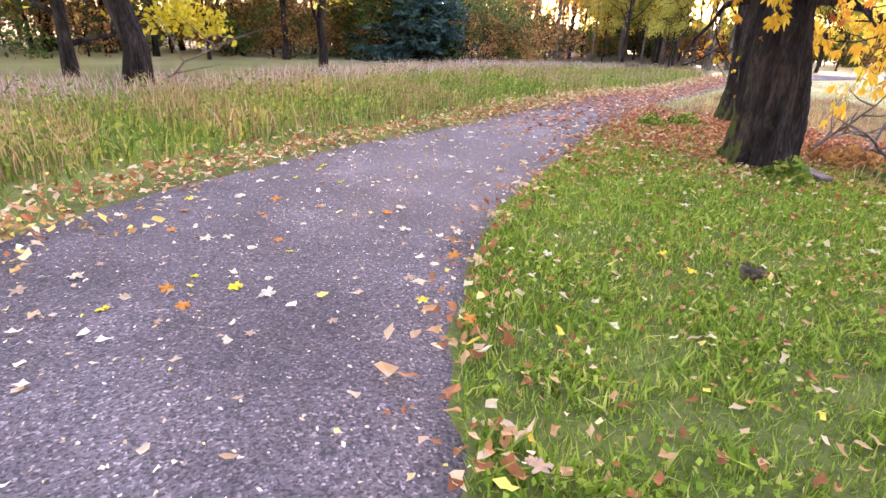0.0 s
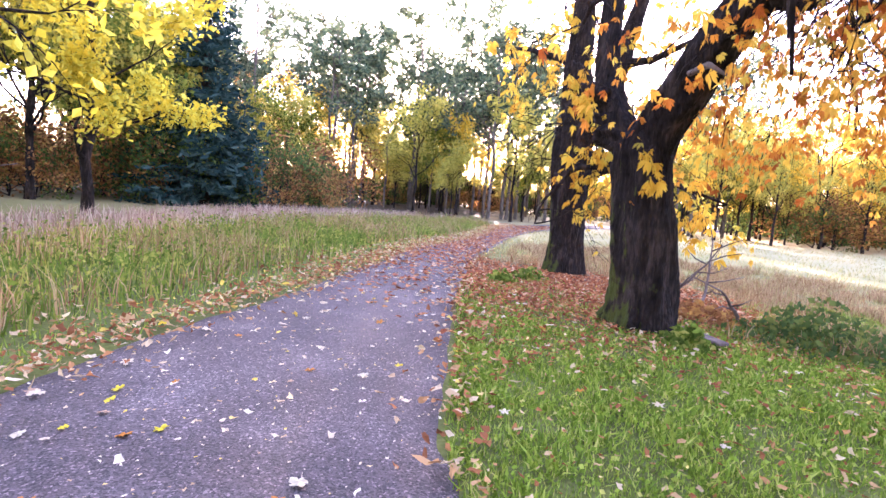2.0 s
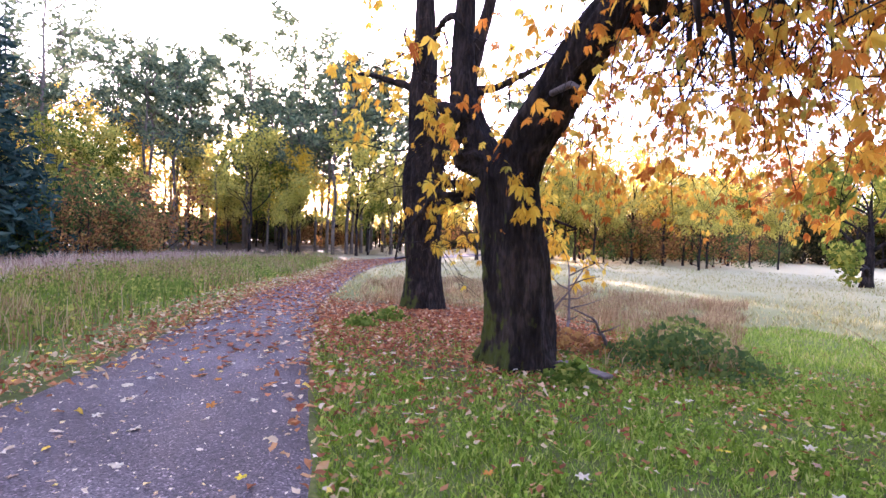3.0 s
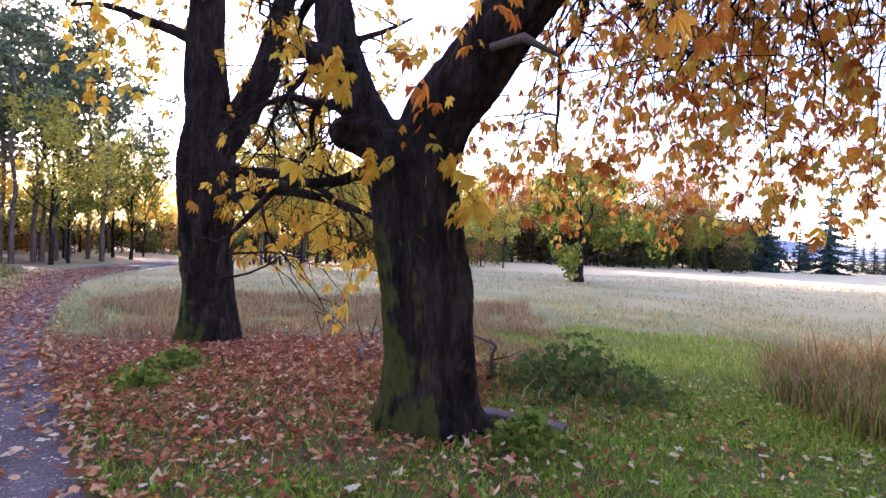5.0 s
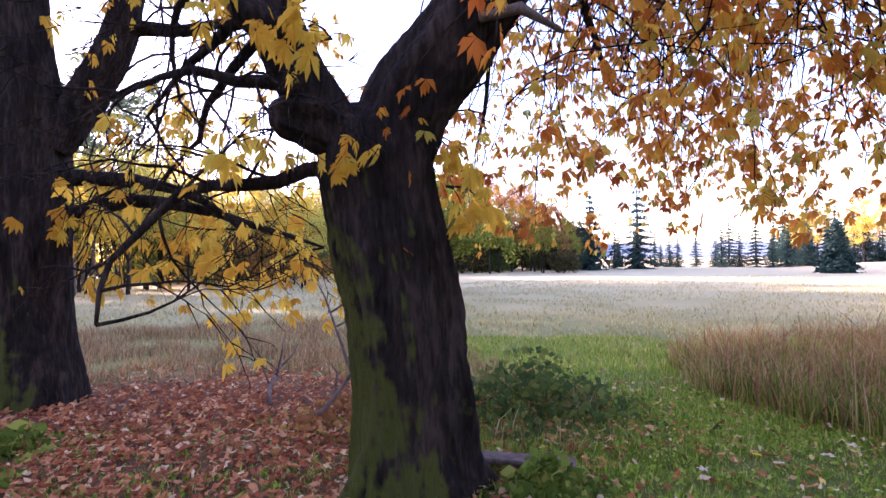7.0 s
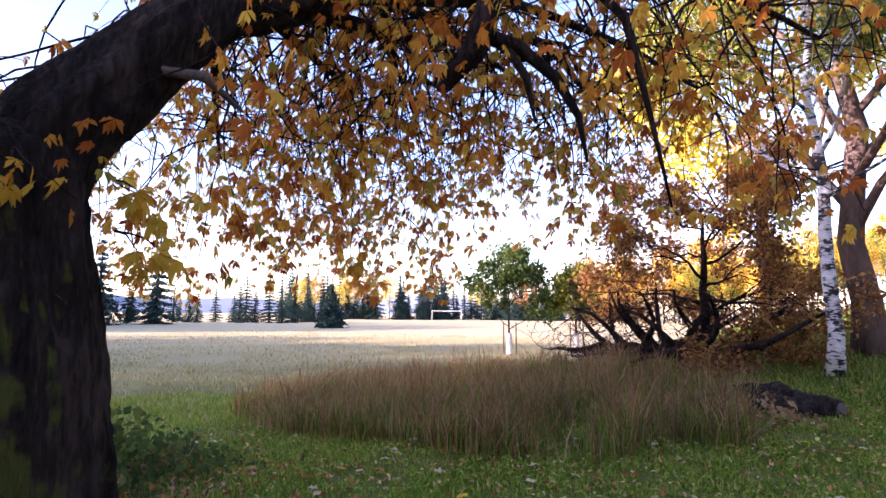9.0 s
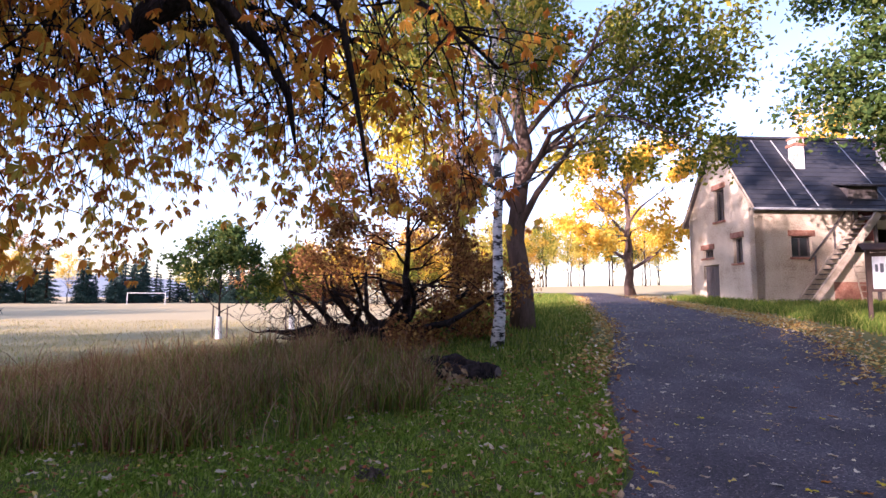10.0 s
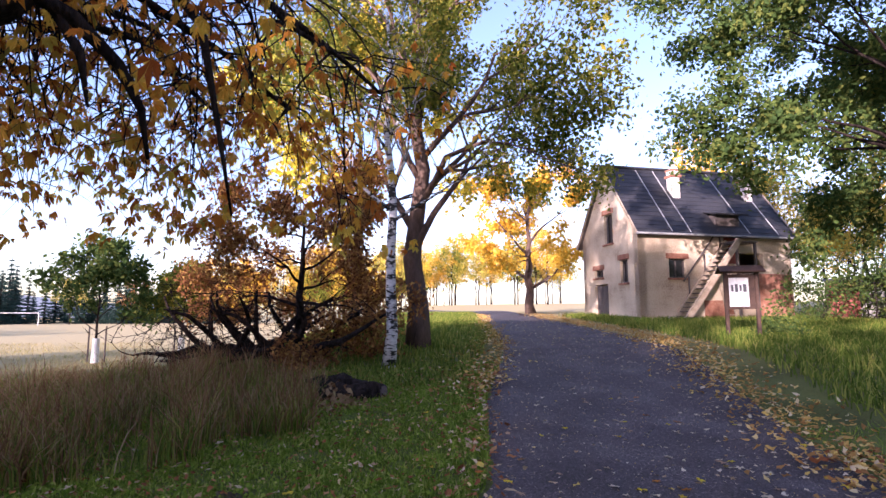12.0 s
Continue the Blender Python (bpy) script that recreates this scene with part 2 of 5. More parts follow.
def part(name, bm, mat, parent, label=""):
    me = bpy.data.meshes.new(name)
    bm.normal_update()
    bm.to_mesh(me)
    bm.free()
    me.materials.append(mat)
    ob = new(name, me)
    if parent:
        ob.parent = parent
    if label:
        tagged(ob, label)
    return ob


def thing(name, m, label, category, group="", kind=""):
    e = tagged(new(name), label, category, group, kind)
    e.matrix_basis = m
    return e


def box(bm, size, at=(0, 0, 0), turn=None, bevel=0.01):
    m = Matrix.Translation(at) @ (turn.to_4x4() if turn else Matrix()) @ Matrix.Diagonal((*size, 1))
    r = bmesh.ops.create_cube(bm, size=1, matrix=m)
    if bevel:
        es = list({e for v in r["verts"] for e in v.link_edges})
        bmesh.ops.bevel(bm, geom=es, offset=bevel, segments=1, affect="EDGES")
    return bm


class Tubes:
    """Branches, gathered as tapered tubes."""
    def __init__(self):
        self.v, self.f = [], []

    def add(self, pts, radii, seg=6, rough=0.0, seed=0.0, rings=0, furrow=0.0):
        base = len(self.v)
        pts = [Vector(p) for p in pts]
        if rings:
            # more rings along a smooth line, for furrowed bark
            fine_p, fine_r, m = [], [], len(pts)
            for j in range(rings):
                w = j / (rings - 1) * (m - 1)
                i = min(int(w), m - 2)
                u = w - i
                a, b, c, d = pts[max(i - 1, 0)], pts[i], pts[i + 1], pts[min(i + 2, m - 1)]
                fine_p.append(0.5 * ((2 * b) + (c - a) * u + (2 * a - 5 * b + 4 * c - d) * u * u + (3 * b - a - 3 * c + d) * u ** 3))
                fine_r.append(radii[i] * (1 - u) + radii[i + 1] * u)
            pts, radii = fine_p, fine_r
        n = len(pts)
        side = None
        for i in range(n):
            d = (pts[min(i + 1, n - 1)] - pts[max(i - 1, 0)]).normalized()
            ref = side if side is not None else (Vector((1, 0, 0)) if abs(d.x) < 0.9 else Vector((0, 1, 0)))
            a = (ref - d * ref.dot(d)).normalized()
            side = a
            b = d.cross(a)
            for k in range(seg):
                w = 2 * math.pi * k / seg
                r = radii[i]
                if rough:
                    r *= 1 + rough * noise.noise((math.cos(w) * 1.6 + seed, math.sin(w) * 1.6, pts[i].z * 0.7)) + 0.45 * rough * noise.noise((math.cos(w) * 4 + seed, math.sin(w) * 4, pts[i].z * 1.3))
                if furrow:
                    g = noise.noise((math.cos(w) * 9 + seed, math.sin(w) * 9, pts[i].z * 1.4 + i * 0.03))
                    r += furrow * (0.5 - abs(g) * 2) + furrow * 0.7 * noise.noise((math.cos(w) * 14, math.sin(w) * 14 + seed, i * 0.55))
                p = pts[i] + (a * math.cos(w) + b * math.sin(w)) * r
                self.v.append((p.x, p.y, p.z))
        for i in range(n - 1):
            for k in range(seg):
                k2 = (k + 1) % seg
                self.f.append((base + i * seg + k, base + i * seg + k2, base + (i + 1) * seg + k2, base + (i + 1) * seg + k))
        self.f.append(tuple(base + (n - 1) * seg + k for k in range(seg)))
        self.f.append(tuple(base + k for k in reversed(range(seg))))

    def make(self, name, mat, parent, label=""):
        return mesh_object(name, self.v, self.f, mat, parent, label, True)


def unit(n, rng):
    v = rng.normal(size=(n, 3))
    return v / np.linalg.norm(v, axis=1)[:, None]


def leaf_cards(points, size, rng, flat=0.0, spread=0.5, ratio=0.6):
    """Folded leaves, each of two triangles pairs, round the points."""
    n = len(points)
    a = unit(n, rng)
    if flat:
        a[:, 2] *= 1 - flat
        a /= np.linalg.norm(a, axis=1)[:, None]
    u = unit(n, rng)
    if flat:
        u = np.cross(np.stack([rng.normal(0, 1 - flat, n), rng.normal(0, 1 - flat, n), np.ones(n)], 1), a)
    b = np.cross(a, np.cross(u, a) + 1e-6)
    b = np.cross(a, u)
    b /= np.linalg.norm(b, axis=1)[:, None] + 1e-9
    c = np.cross(a, b)
    s = size * rng.uniform(1 - spread, 1 + spread, n)[:, None]
    p = np.asarray(points, float)
    fold = c * s * 0.14
    v = np.stack([p - a * s, p + b * s * ratio + fold, p + a * s, p - b * s * ratio + fold], 1).reshape(-1, 3)
    i = np.arange(n) * 4
    f = np.concatenate([np.stack([i, i + 1, i + 2], 1), np.stack([i, i + 2, i + 3], 1)])
    return v, f


def blades(x, y, z, height, width, rng, lean=0.35, steps=2):
    """Grass blades: bent strips that taper to a point."""
    n = len(x)
    h = height * rng.uniform(0.55, 1.25, n)
    w = width * rng.uniform(0.6, 1.4, n)
    a = rng.uniform(0, 2 * math.pi, n)
    dirx, diry = np.cos(a), np.sin(a)
    l = np.abs(rng.normal(0, lean, n)) * h
    la = rng.uniform(0, 2 * math.pi, n)
    lx, ly = np.cos(la) * l, np.sin(la) * l
    rows = []
    for k in range(steps):
        u = k / steps
        ww = w * (1 - 0.35 * u)
        cx, cy, cz = x + lx * u * u, y + ly * u * u, z + h * u * (1 - 0.15 * u)
        rows += [np.stack([cx - dirx * ww, cy - diry * ww, cz], 1), np.stack([cx + dirx * ww, cy + diry * ww, cz], 1)]
    rows.append(np.stack([x + lx, y + ly, z + h * 0.85], 1))
    m = 2 * steps + 1
    v = np.stack(rows, 1).reshape(-1, 3)
    i = np.arange(n) * m
    f = []
    for k in range(steps - 1):
        f += [np.stack([i + 2 * k, i + 2 * k + 1, i + 2 * k + 3], 1), np.stack([i + 2 * k, i + 2 * k + 3, i + 2 * k + 2], 1)]
    f.append(np.stack([i + 2 * steps - 2, i + 2 * steps - 1, i + 2 * steps], 1))
    return v, np.concatenate(f)


# ---- ground and road ----
def build_ground():
    near = np.arange(-26, 26.01, 0.4)
    out = np.concatenate([-np.geomspace(27, 1500, 26)[::-1], near, np.geomspace(27, 1500, 26)])
    xs, ys = out - 2, np.concatenate([-np.geomspace(27, 1500, 26)[::-1], np.arange(-26, 46, 0.4), np.geomspace(47, 1500, 26)])
    gx, gy = np.meshgrid(xs, ys)
    x, y = gx.ravel(), gy.ravel()
    z = land(x, y)
    rough = np.array([noise.noise((a * 0.9, b * 0.9, 0)) for a, b in zip(x, y)])
    road = on_road(x, y)
    d = np.minimum(edge_gap(x, y, INNER), edge_gap(x, y, OUTER))
    z = z + np.where(road, -0.05, 0.035 * rough * np.minimum(d, 1.0) - 0.02 * np.exp(-d * 2))
    v = np.stack([x, y, z], 1)
    nx, ny = len(xs), len(ys)
    i = (np.arange(ny - 1)[:, None] * nx + np.arange(nx - 1)[None]).ravel()
    f = np.stack([i, i + 1, i + nx + 1, i + nx], 1)
    m = surface("meadow_soil", [(0.2, (0.05, 0.055, 0.018)), (0.5, (0.10, 0.12, 0.03)), (0.8, (0.19, 0.20, 0.06))], 0.8, 0.95, 0.9, 25, (1, 1, 1), 0.1)
    nt = m.node_tree
    b = nt.nodes["Principled BSDF"]
    old = b.inputs["Base Color"].links[0].from_socket
    tc = nt.nodes.new("ShaderNodeTexCoord")
    sep = nt.nodes.new("ShaderNodeSeparateXYZ")
    nt.links.new(tc.outputs["Object"], sep.inputs[0])
    n = nt.nodes.new("ShaderNodeTexNoise")
    n.inputs["Scale"].default_value, n.inputs["Detail"].default_value = 0.22, 6
    nt.links.new(tc.outputs["Object"], n.inputs["Vector"])
    # dry straw meadow away from the trees, paler far off for sunlight, leaf litter round their feet
    def around(cx, cy, r0, r1):
        vm = nt.nodes.new("ShaderNodeVectorMath")
        vm.operation = "DISTANCE"
        vm.inputs[1].default_value = (cx, cy, 0)
        nt.links.new(tc.outputs["Object"], vm.inputs[0])
        ad = nt.nodes.new("ShaderNodeMath")
        ad.operation = "MULTIPLY_ADD"
        ad.inputs[1].default_value = -(r1 - r0) * 0.9
        nt.links.new(n.outputs["Fac"], ad.inputs[0])
        nt.links.new(vm.outputs["Value"], ad.inputs[2])
        mr = nt.nodes.new("ShaderNodeMapRange")
        mr.inputs[1].default_value, mr.inputs[2].default_value = r0 - (r1 - r0) * 0.45, r1 - (r1 - r0) * 0.45
        nt.links.new(ad.outputs[0], mr.inputs[0])
        return mr.outputs[0]
    mx = nt.nodes.new("ShaderNodeMixRGB")
    mx.inputs[2].default_value = (0.29, 0.245, 0.105, 1)
    nt.links.new(around(0, 0, 8, 22), mx.inputs[0])
    nt.links.new(old, mx.inputs[1])
    # far field lightened further, its sunlit brightness put into the straw colour
    mx0 = nt.nodes.new("ShaderNodeMixRGB")
    mx0.inputs[2].default_value = (0.50, 0.41, 0.22, 1)
    nt.links.new(around(0, 0, 18, 46), mx0.inputs[0])
    nt.links.new(mx.outputs[0], mx0.inputs[1])
    mx2 = nt.nodes.new("ShaderNodeMixRGB")
    mx2.inputs[1].default_value = (0.13, 0.065, 0.04, 1)
    nt.links.new(around(-6.3, -2.2, 2.2, 5.0), mx2.inputs[0])
    nt.links.new(mx0.outputs[0], mx2.inputs[2])
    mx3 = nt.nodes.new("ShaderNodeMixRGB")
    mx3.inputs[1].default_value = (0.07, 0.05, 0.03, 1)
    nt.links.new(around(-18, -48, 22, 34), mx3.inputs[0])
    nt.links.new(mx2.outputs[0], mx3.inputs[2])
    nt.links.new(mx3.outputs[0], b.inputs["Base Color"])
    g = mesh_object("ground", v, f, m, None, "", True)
    tagged(g, "grassy meadow ground with leaf litter under old trees", "ground", "", "structure")


def build_road():
    n = 240
    a = np.stack([np.interp(np.linspace(0, 1, n), np.linspace(0, 1, len(INNER)), INNER[:, k]) for k in (0, 1)], 1)
    b = np.stack([np.interp(np.linspace(0, 1, n), np.linspace(0, 1, len(OUTER)), OUTER[:, k]) for k in (0, 1)], 1)
    cols = 13
    v, f = [], []
    for i in range(n):
        for k in range(cols):
            u = k / (cols - 1)
            p = a[i] * (1 - u) + b[i] * u
            if k in (0, cols - 1):
                p = p + 0.07 * np.array([noise.noise((p[0] * 2.2, p[1] * 2.2, 3)), noise.noise((p[0] * 2.2, p[1] * 2.2, 9))])
            crown = 0.05 * (1 - (2 * u - 1) ** 2)
            v.append((p[0], p[1], float(land(p[0], p[1])) + 0.012 + crown - (0.05 if k in (0, cols - 1) else 0)))
    for i in range(n - 1):
        for k in range(cols - 1):
            j = i * cols + k
            f.append((j, j + 1, j + cols + 1, j + cols))
    r = mesh_object("road", v, f, ASPHALT, None, "", True)
    tagged(r, "narrow worn asphalt lane scattered with fallen leaves", "road", "", "structure")


build_ground()
build_road()


def road_z(x, y):
    return land(x, y) + 0.05


# ---- trees ----
def grow(tubes, tips, rng, p, d, length, r, depth, gravity=0.0, fork=3, spread=0.7, seg=5, keep=0.62):
    """One branch and what grows from it; tips takes the points where leaves sit."""
    n = 5
    pts, rad = [Vector(p)], [r]
    d = Vector(d).normalized()
    for i in range(n):
        d = (d + Vector(rng.normal(0, 0.16, 3)) + Vector((0, 0, gravity))).normalized()
        pts.append(pts[-1] + d * (length / n))
        rad.append(r * (1 - 0.62 * (i + 1) / n))
    tubes.add(pts, rad, seg if depth > 1 else 3)
    if depth <= 1:
        for q in pts[1:]:
            tips.append(tuple(q))
    if depth <= 0:
        return
    for k in range(fork):
        i = rng.integers(2, n + 1) if k else n
        side = Vector(rng.normal(0, 1, 3))
        side -= d * side.dot(d)
        nd = (d + side.normalized() * spread * rng.uniform(0.5, 1.3)).normalized()
        grow(tubes, tips, rng, pts[i], nd, length * keep * rng.uniform(0.8, 1.15), max(rad[i] * 0.75, 0.006), depth - 1, gravity, fork, spread, max(3, seg - 1), keep)


def broadleaf(name, m, seed, height, radius, clear, bark, leaves, label, category="tree", group="", leaf=0.11, count=9000, depth=3, limbs=7, wide=0.8, gravity=0.03, lean=(0, 0), jitter=0.2, top=True, vase=1.0):
    rng = np.random.default_rng(seed)
    e = thing(name, m, label, category, group)
    t = Tubes()
    n = 9
    pts = [Vector((lean[0] * height * (i / n) ** 1.5 + 0.06 * height * 0.1 * rng.normal(), lean[1] * height * (i / n) ** 1.5 + 0.006 * height * rng.normal(), height * 0.8 * i / n - 0.1)) for i in range(n + 1)]
    rad = [radius * (1.25 if i == 0 else 1.0) * (1 - 0.8 * (i / n) ** 1.2) for i in range(n + 1)]
    t.add(pts, rad, 10, 0.12, seed)
    t.make("trunk", bark, e)
    lt, tips = Tubes(), []
    for k in range(limbs):
        u = clear + (0.97 - clear) * (k + rng.uniform(0, 0.7)) / limbs
        i = min(int(u * n), n - 1)
        p = pts[i].lerp(pts[i + 1], u * n - i)
        a = k * 2.4 + rng.uniform(-0.4, 0.4)
        rise = 0.35 + 0.9 * u if top else 0.3
        L = height * 0.30 * wide * (1.15 - 0.6 * abs(u - 0.45))
        grow(lt, tips, rng, p, (math.cos(a), math.sin(a), rise * vase), L, rad[i] * 0.5, depth, gravity)
        if not group:
            lt.make("branch", bark, e)
            lt = Tubes()
    if group:
        tagged(lt.make("branch", bark, e), kind="stuff")
    tips = np.array(tips)
    if count:
        q = tips[rng.integers(0, len(tips), count)] + rng.normal(0, jitter, (count, 3))
        v, f = leaf_cards(q, leaf, rng)
        mesh_object("crown", v, f, leaves, e)
    return e


def spruce(name, m, seed, height, reach, label, mat=SPRUCE, skirt=0.04, category="spruce tree", group="", dense=1.0):
    rng = np.random.default_rng(seed)
    e = thing(name, m, label, category, group)
    t = Tubes()
    t.add([(0, 0, -0.1), (0, 0, height * 0.5), (0, 0, height)], [reach * 0.09, reach * 0.05, 0.02], 7)
    t.make("trunk", BARK, e)
    bt, pts = Tubes(), []
    levels = int(26 * dense)
    for k in range(levels):
        u = skirt + (0.97 - skirt) * k / levels
        for j in range(int(9 * (1 - u) + 4)):
            a = rng.uniform(0, 2 * math.pi)
            L = reach * (1 - u) ** 0.85 * rng.uniform(0.65, 1.1)
            z0 = height * u + rng.uniform(-0.2, 0.2)
            p = [(math.cos(a) * L * s, math.sin(a) * L * s, z0 - 0.32 * L * s * (1.3 - 0.6 * s)) for s in (0, 0.35, 0.7, 1)]
            bt.add(p, [0.03, 0.02, 0.012, 0.004], 3)
            for s in np.linspace(0.15, 1.0, max(4, int(L * 7))):
                c = np.array((math.cos(a) * L * s, math.sin(a) * L * s, z0 - 0.32 * L * s * (1.3 - 0.6 * s)))
                for _ in range(3):
                    pts.append(c + rng.normal(0, 0.10 + 0.05 * L, 3) * (1, 1, 0.5) - (0, 0, 0.1))
    tagged(bt.make("branch", BARK, e), kind="stuff")
    v, f = leaf_cards(np.array(pts), 0.20, rng, 0.35, 0.5, 0.32)
    mesh_object("needles", v, f, mat, e)
    return e


def pine(name, m, seed, height, label, group):
    rng = np.random.default_rng(seed)
    e = thing(name, m, label, "pine tree", group)
    t = Tubes()
    pts = [(0.05 * rng.normal() * i, 0.05 * rng.normal() * i, height * i / 6 - 0.1) for i in range(7)]
    t.add(pts, [0.17, 0.15, 0.13, 0.12, 0.1, 0.07, 0.03], 7)
    t.make("trunk", BARK_GREY, e)
    bt, tips = Tubes(), []
    for k in range(11):
        u = 0.5 + 0.5 * k / 11
        a = k * 2.4 + rng.uniform(-0.5, 0.5)
        grow(bt, tips, rng, (0, 0, height * u), (math.cos(a), math.sin(a), 0.35), height * 0.15 * (1.3 - 0.75 * (u - 0.5) * 2) * rng.uniform(0.7, 1.2), 0.05, 2, 0.06, 3)
    for k in range(7):
        a = rng.uniform(0, 6.28)
        z0 = height * rng.uniform(0.2, 0.5)
        bt.add([(0, 0, z0), (math.cos(a) * 0.8, math.sin(a) * 0.8, z0 + 0.05), (math.cos(a) * 1.5, math.sin(a) * 1.5, z0 - 0.1)], [0.03, 0.02, 0.008], 3)
    tagged(bt.make("branch", BARK_GREY, e), kind="stuff")
    tips = np.array(tips)
    q = tips[rng.integers(0, len(tips), 1400)] + rng.normal(0, 0.28, (1400, 3)) * (1, 1, 0.6)
    v, f = leaf_cards(q, 0.22, rng, 0.2, 0.5, 0.4)
    mesh_object("crown", v, f, NEEDLE, e)
    return e


def stand(x, y, turn=0.0, s=1.0, sink=0.0):
    return Matrix.Translation((x, y, float(land(x, y)) - sink)) @ pose(0, 0, 0, 0, 0, turn) @ Matrix.Scale(s, 4)


def compound_leaves(points, size, rng, droop=0.6):
    """Chestnut leaves: seven leaflets spread from one stalk, drooping and folded along the rib."""
    n = len(points)
    P = np.asarray(points, float)
    ax = unit(n, rng)
    ax[:, 2] = -abs(ax[:, 2]) * droop - 0.45
    ax /= np.linalg.norm(ax, axis=1)[:, None]
    side = np.cross(ax, unit(n, rng))
    side /= np.linalg.norm(side, axis=1)[:, None]
    nor = np.cross(ax, side)
    s = size * rng.uniform(0.6, 1.3, n)[:, None]
    vs = []
    for k, ang in enumerate((-1.5, -1.0, -0.5, 0.0, 0.5, 1.0, 1.5)):
        ang = ang + rng.normal(0, 0.12, n)[:, None]
        d = ax * np.cos(ang) + side * np.sin(ang)
        q = np.cross(nor, d)
        L = s * (0.6, 0.85, 1.0, 1.1, 1.0, 0.85, 0.6)[k] * rng.uniform(0.75, 1.1, n)[:, None]
        sag = np.array((0, 0, -1.0)) * L * rng.uniform(0.1, 0.55, n)[:, None]
        tip = P + d * L * 0.9 + sag
        mid = P + d * L * 0.6 + sag * 0.3
        vs.append(np.stack([P, mid + q * L * 0.17 + nor * L * 0.07, tip, mid - q * L * 0.17 + nor * L * 0.07], 1))
    v = np.stack(vs, 1).reshape(-1, 3)
    i = (np.arange(n)[:, None] * 28 + np.arange(7)[None] * 4).ravel()
    # the leaflets of a leaf meet in one point, so that a leaf is one island
    c = np.repeat(np.arange(n) * 28, 7)
    f = np.concatenate([np.stack([c, i + 1, i + 2], 1), np.stack([c, i + 2, i + 3], 1)])
    return v, f


def hang(tubes, leaves, rng, p, d, length, r, low, every=0.13):
    """A drooping twig with its leaves."""
    pts, rad = [Vector(p)], [r]
    d = Vector(d).normalized()
    n = max(4, int(length / 0.22))
    for i in range(n):
        d = (d + Vector(rng.normal(0, 0.2, 3)) + Vector((0, 0, -0.22))).normalized()
        q = pts[-1] + d * (length / n)
        if q.z < low:
            d.z = abs(d.z) * 0.2 + 0.1
            q = pts[-1] + d * (length / n) * 0.6
        pts.append(q)
        rad.append(r * (1 - 0.8 * (i + 1) / n))
        if i > n * 0.25 and rng.random() < 0.8:
            for _ in range(rng.integers(1, 3)):
                leaves.append(tuple(q + Vector(rng.normal(0, 0.10, 3))))
    tubes.add(pts, rad, 4)
    return pts


def low_edge(x, y):
    """How far down the leaf curtain of the old chestnut hangs, round the tree."""
    a = math.degrees(math.atan2(y - 0.4, x + 4.1))
    return float(np.interp(a, [-60, -20, 5, 25, 40, 52, 60, 72, 84, 120, 180], [3.0, 2.9, 3.5, 2.9, 2.2, 2.15, 2.6, 2.5, 1.7, 1.5, 1.7]))


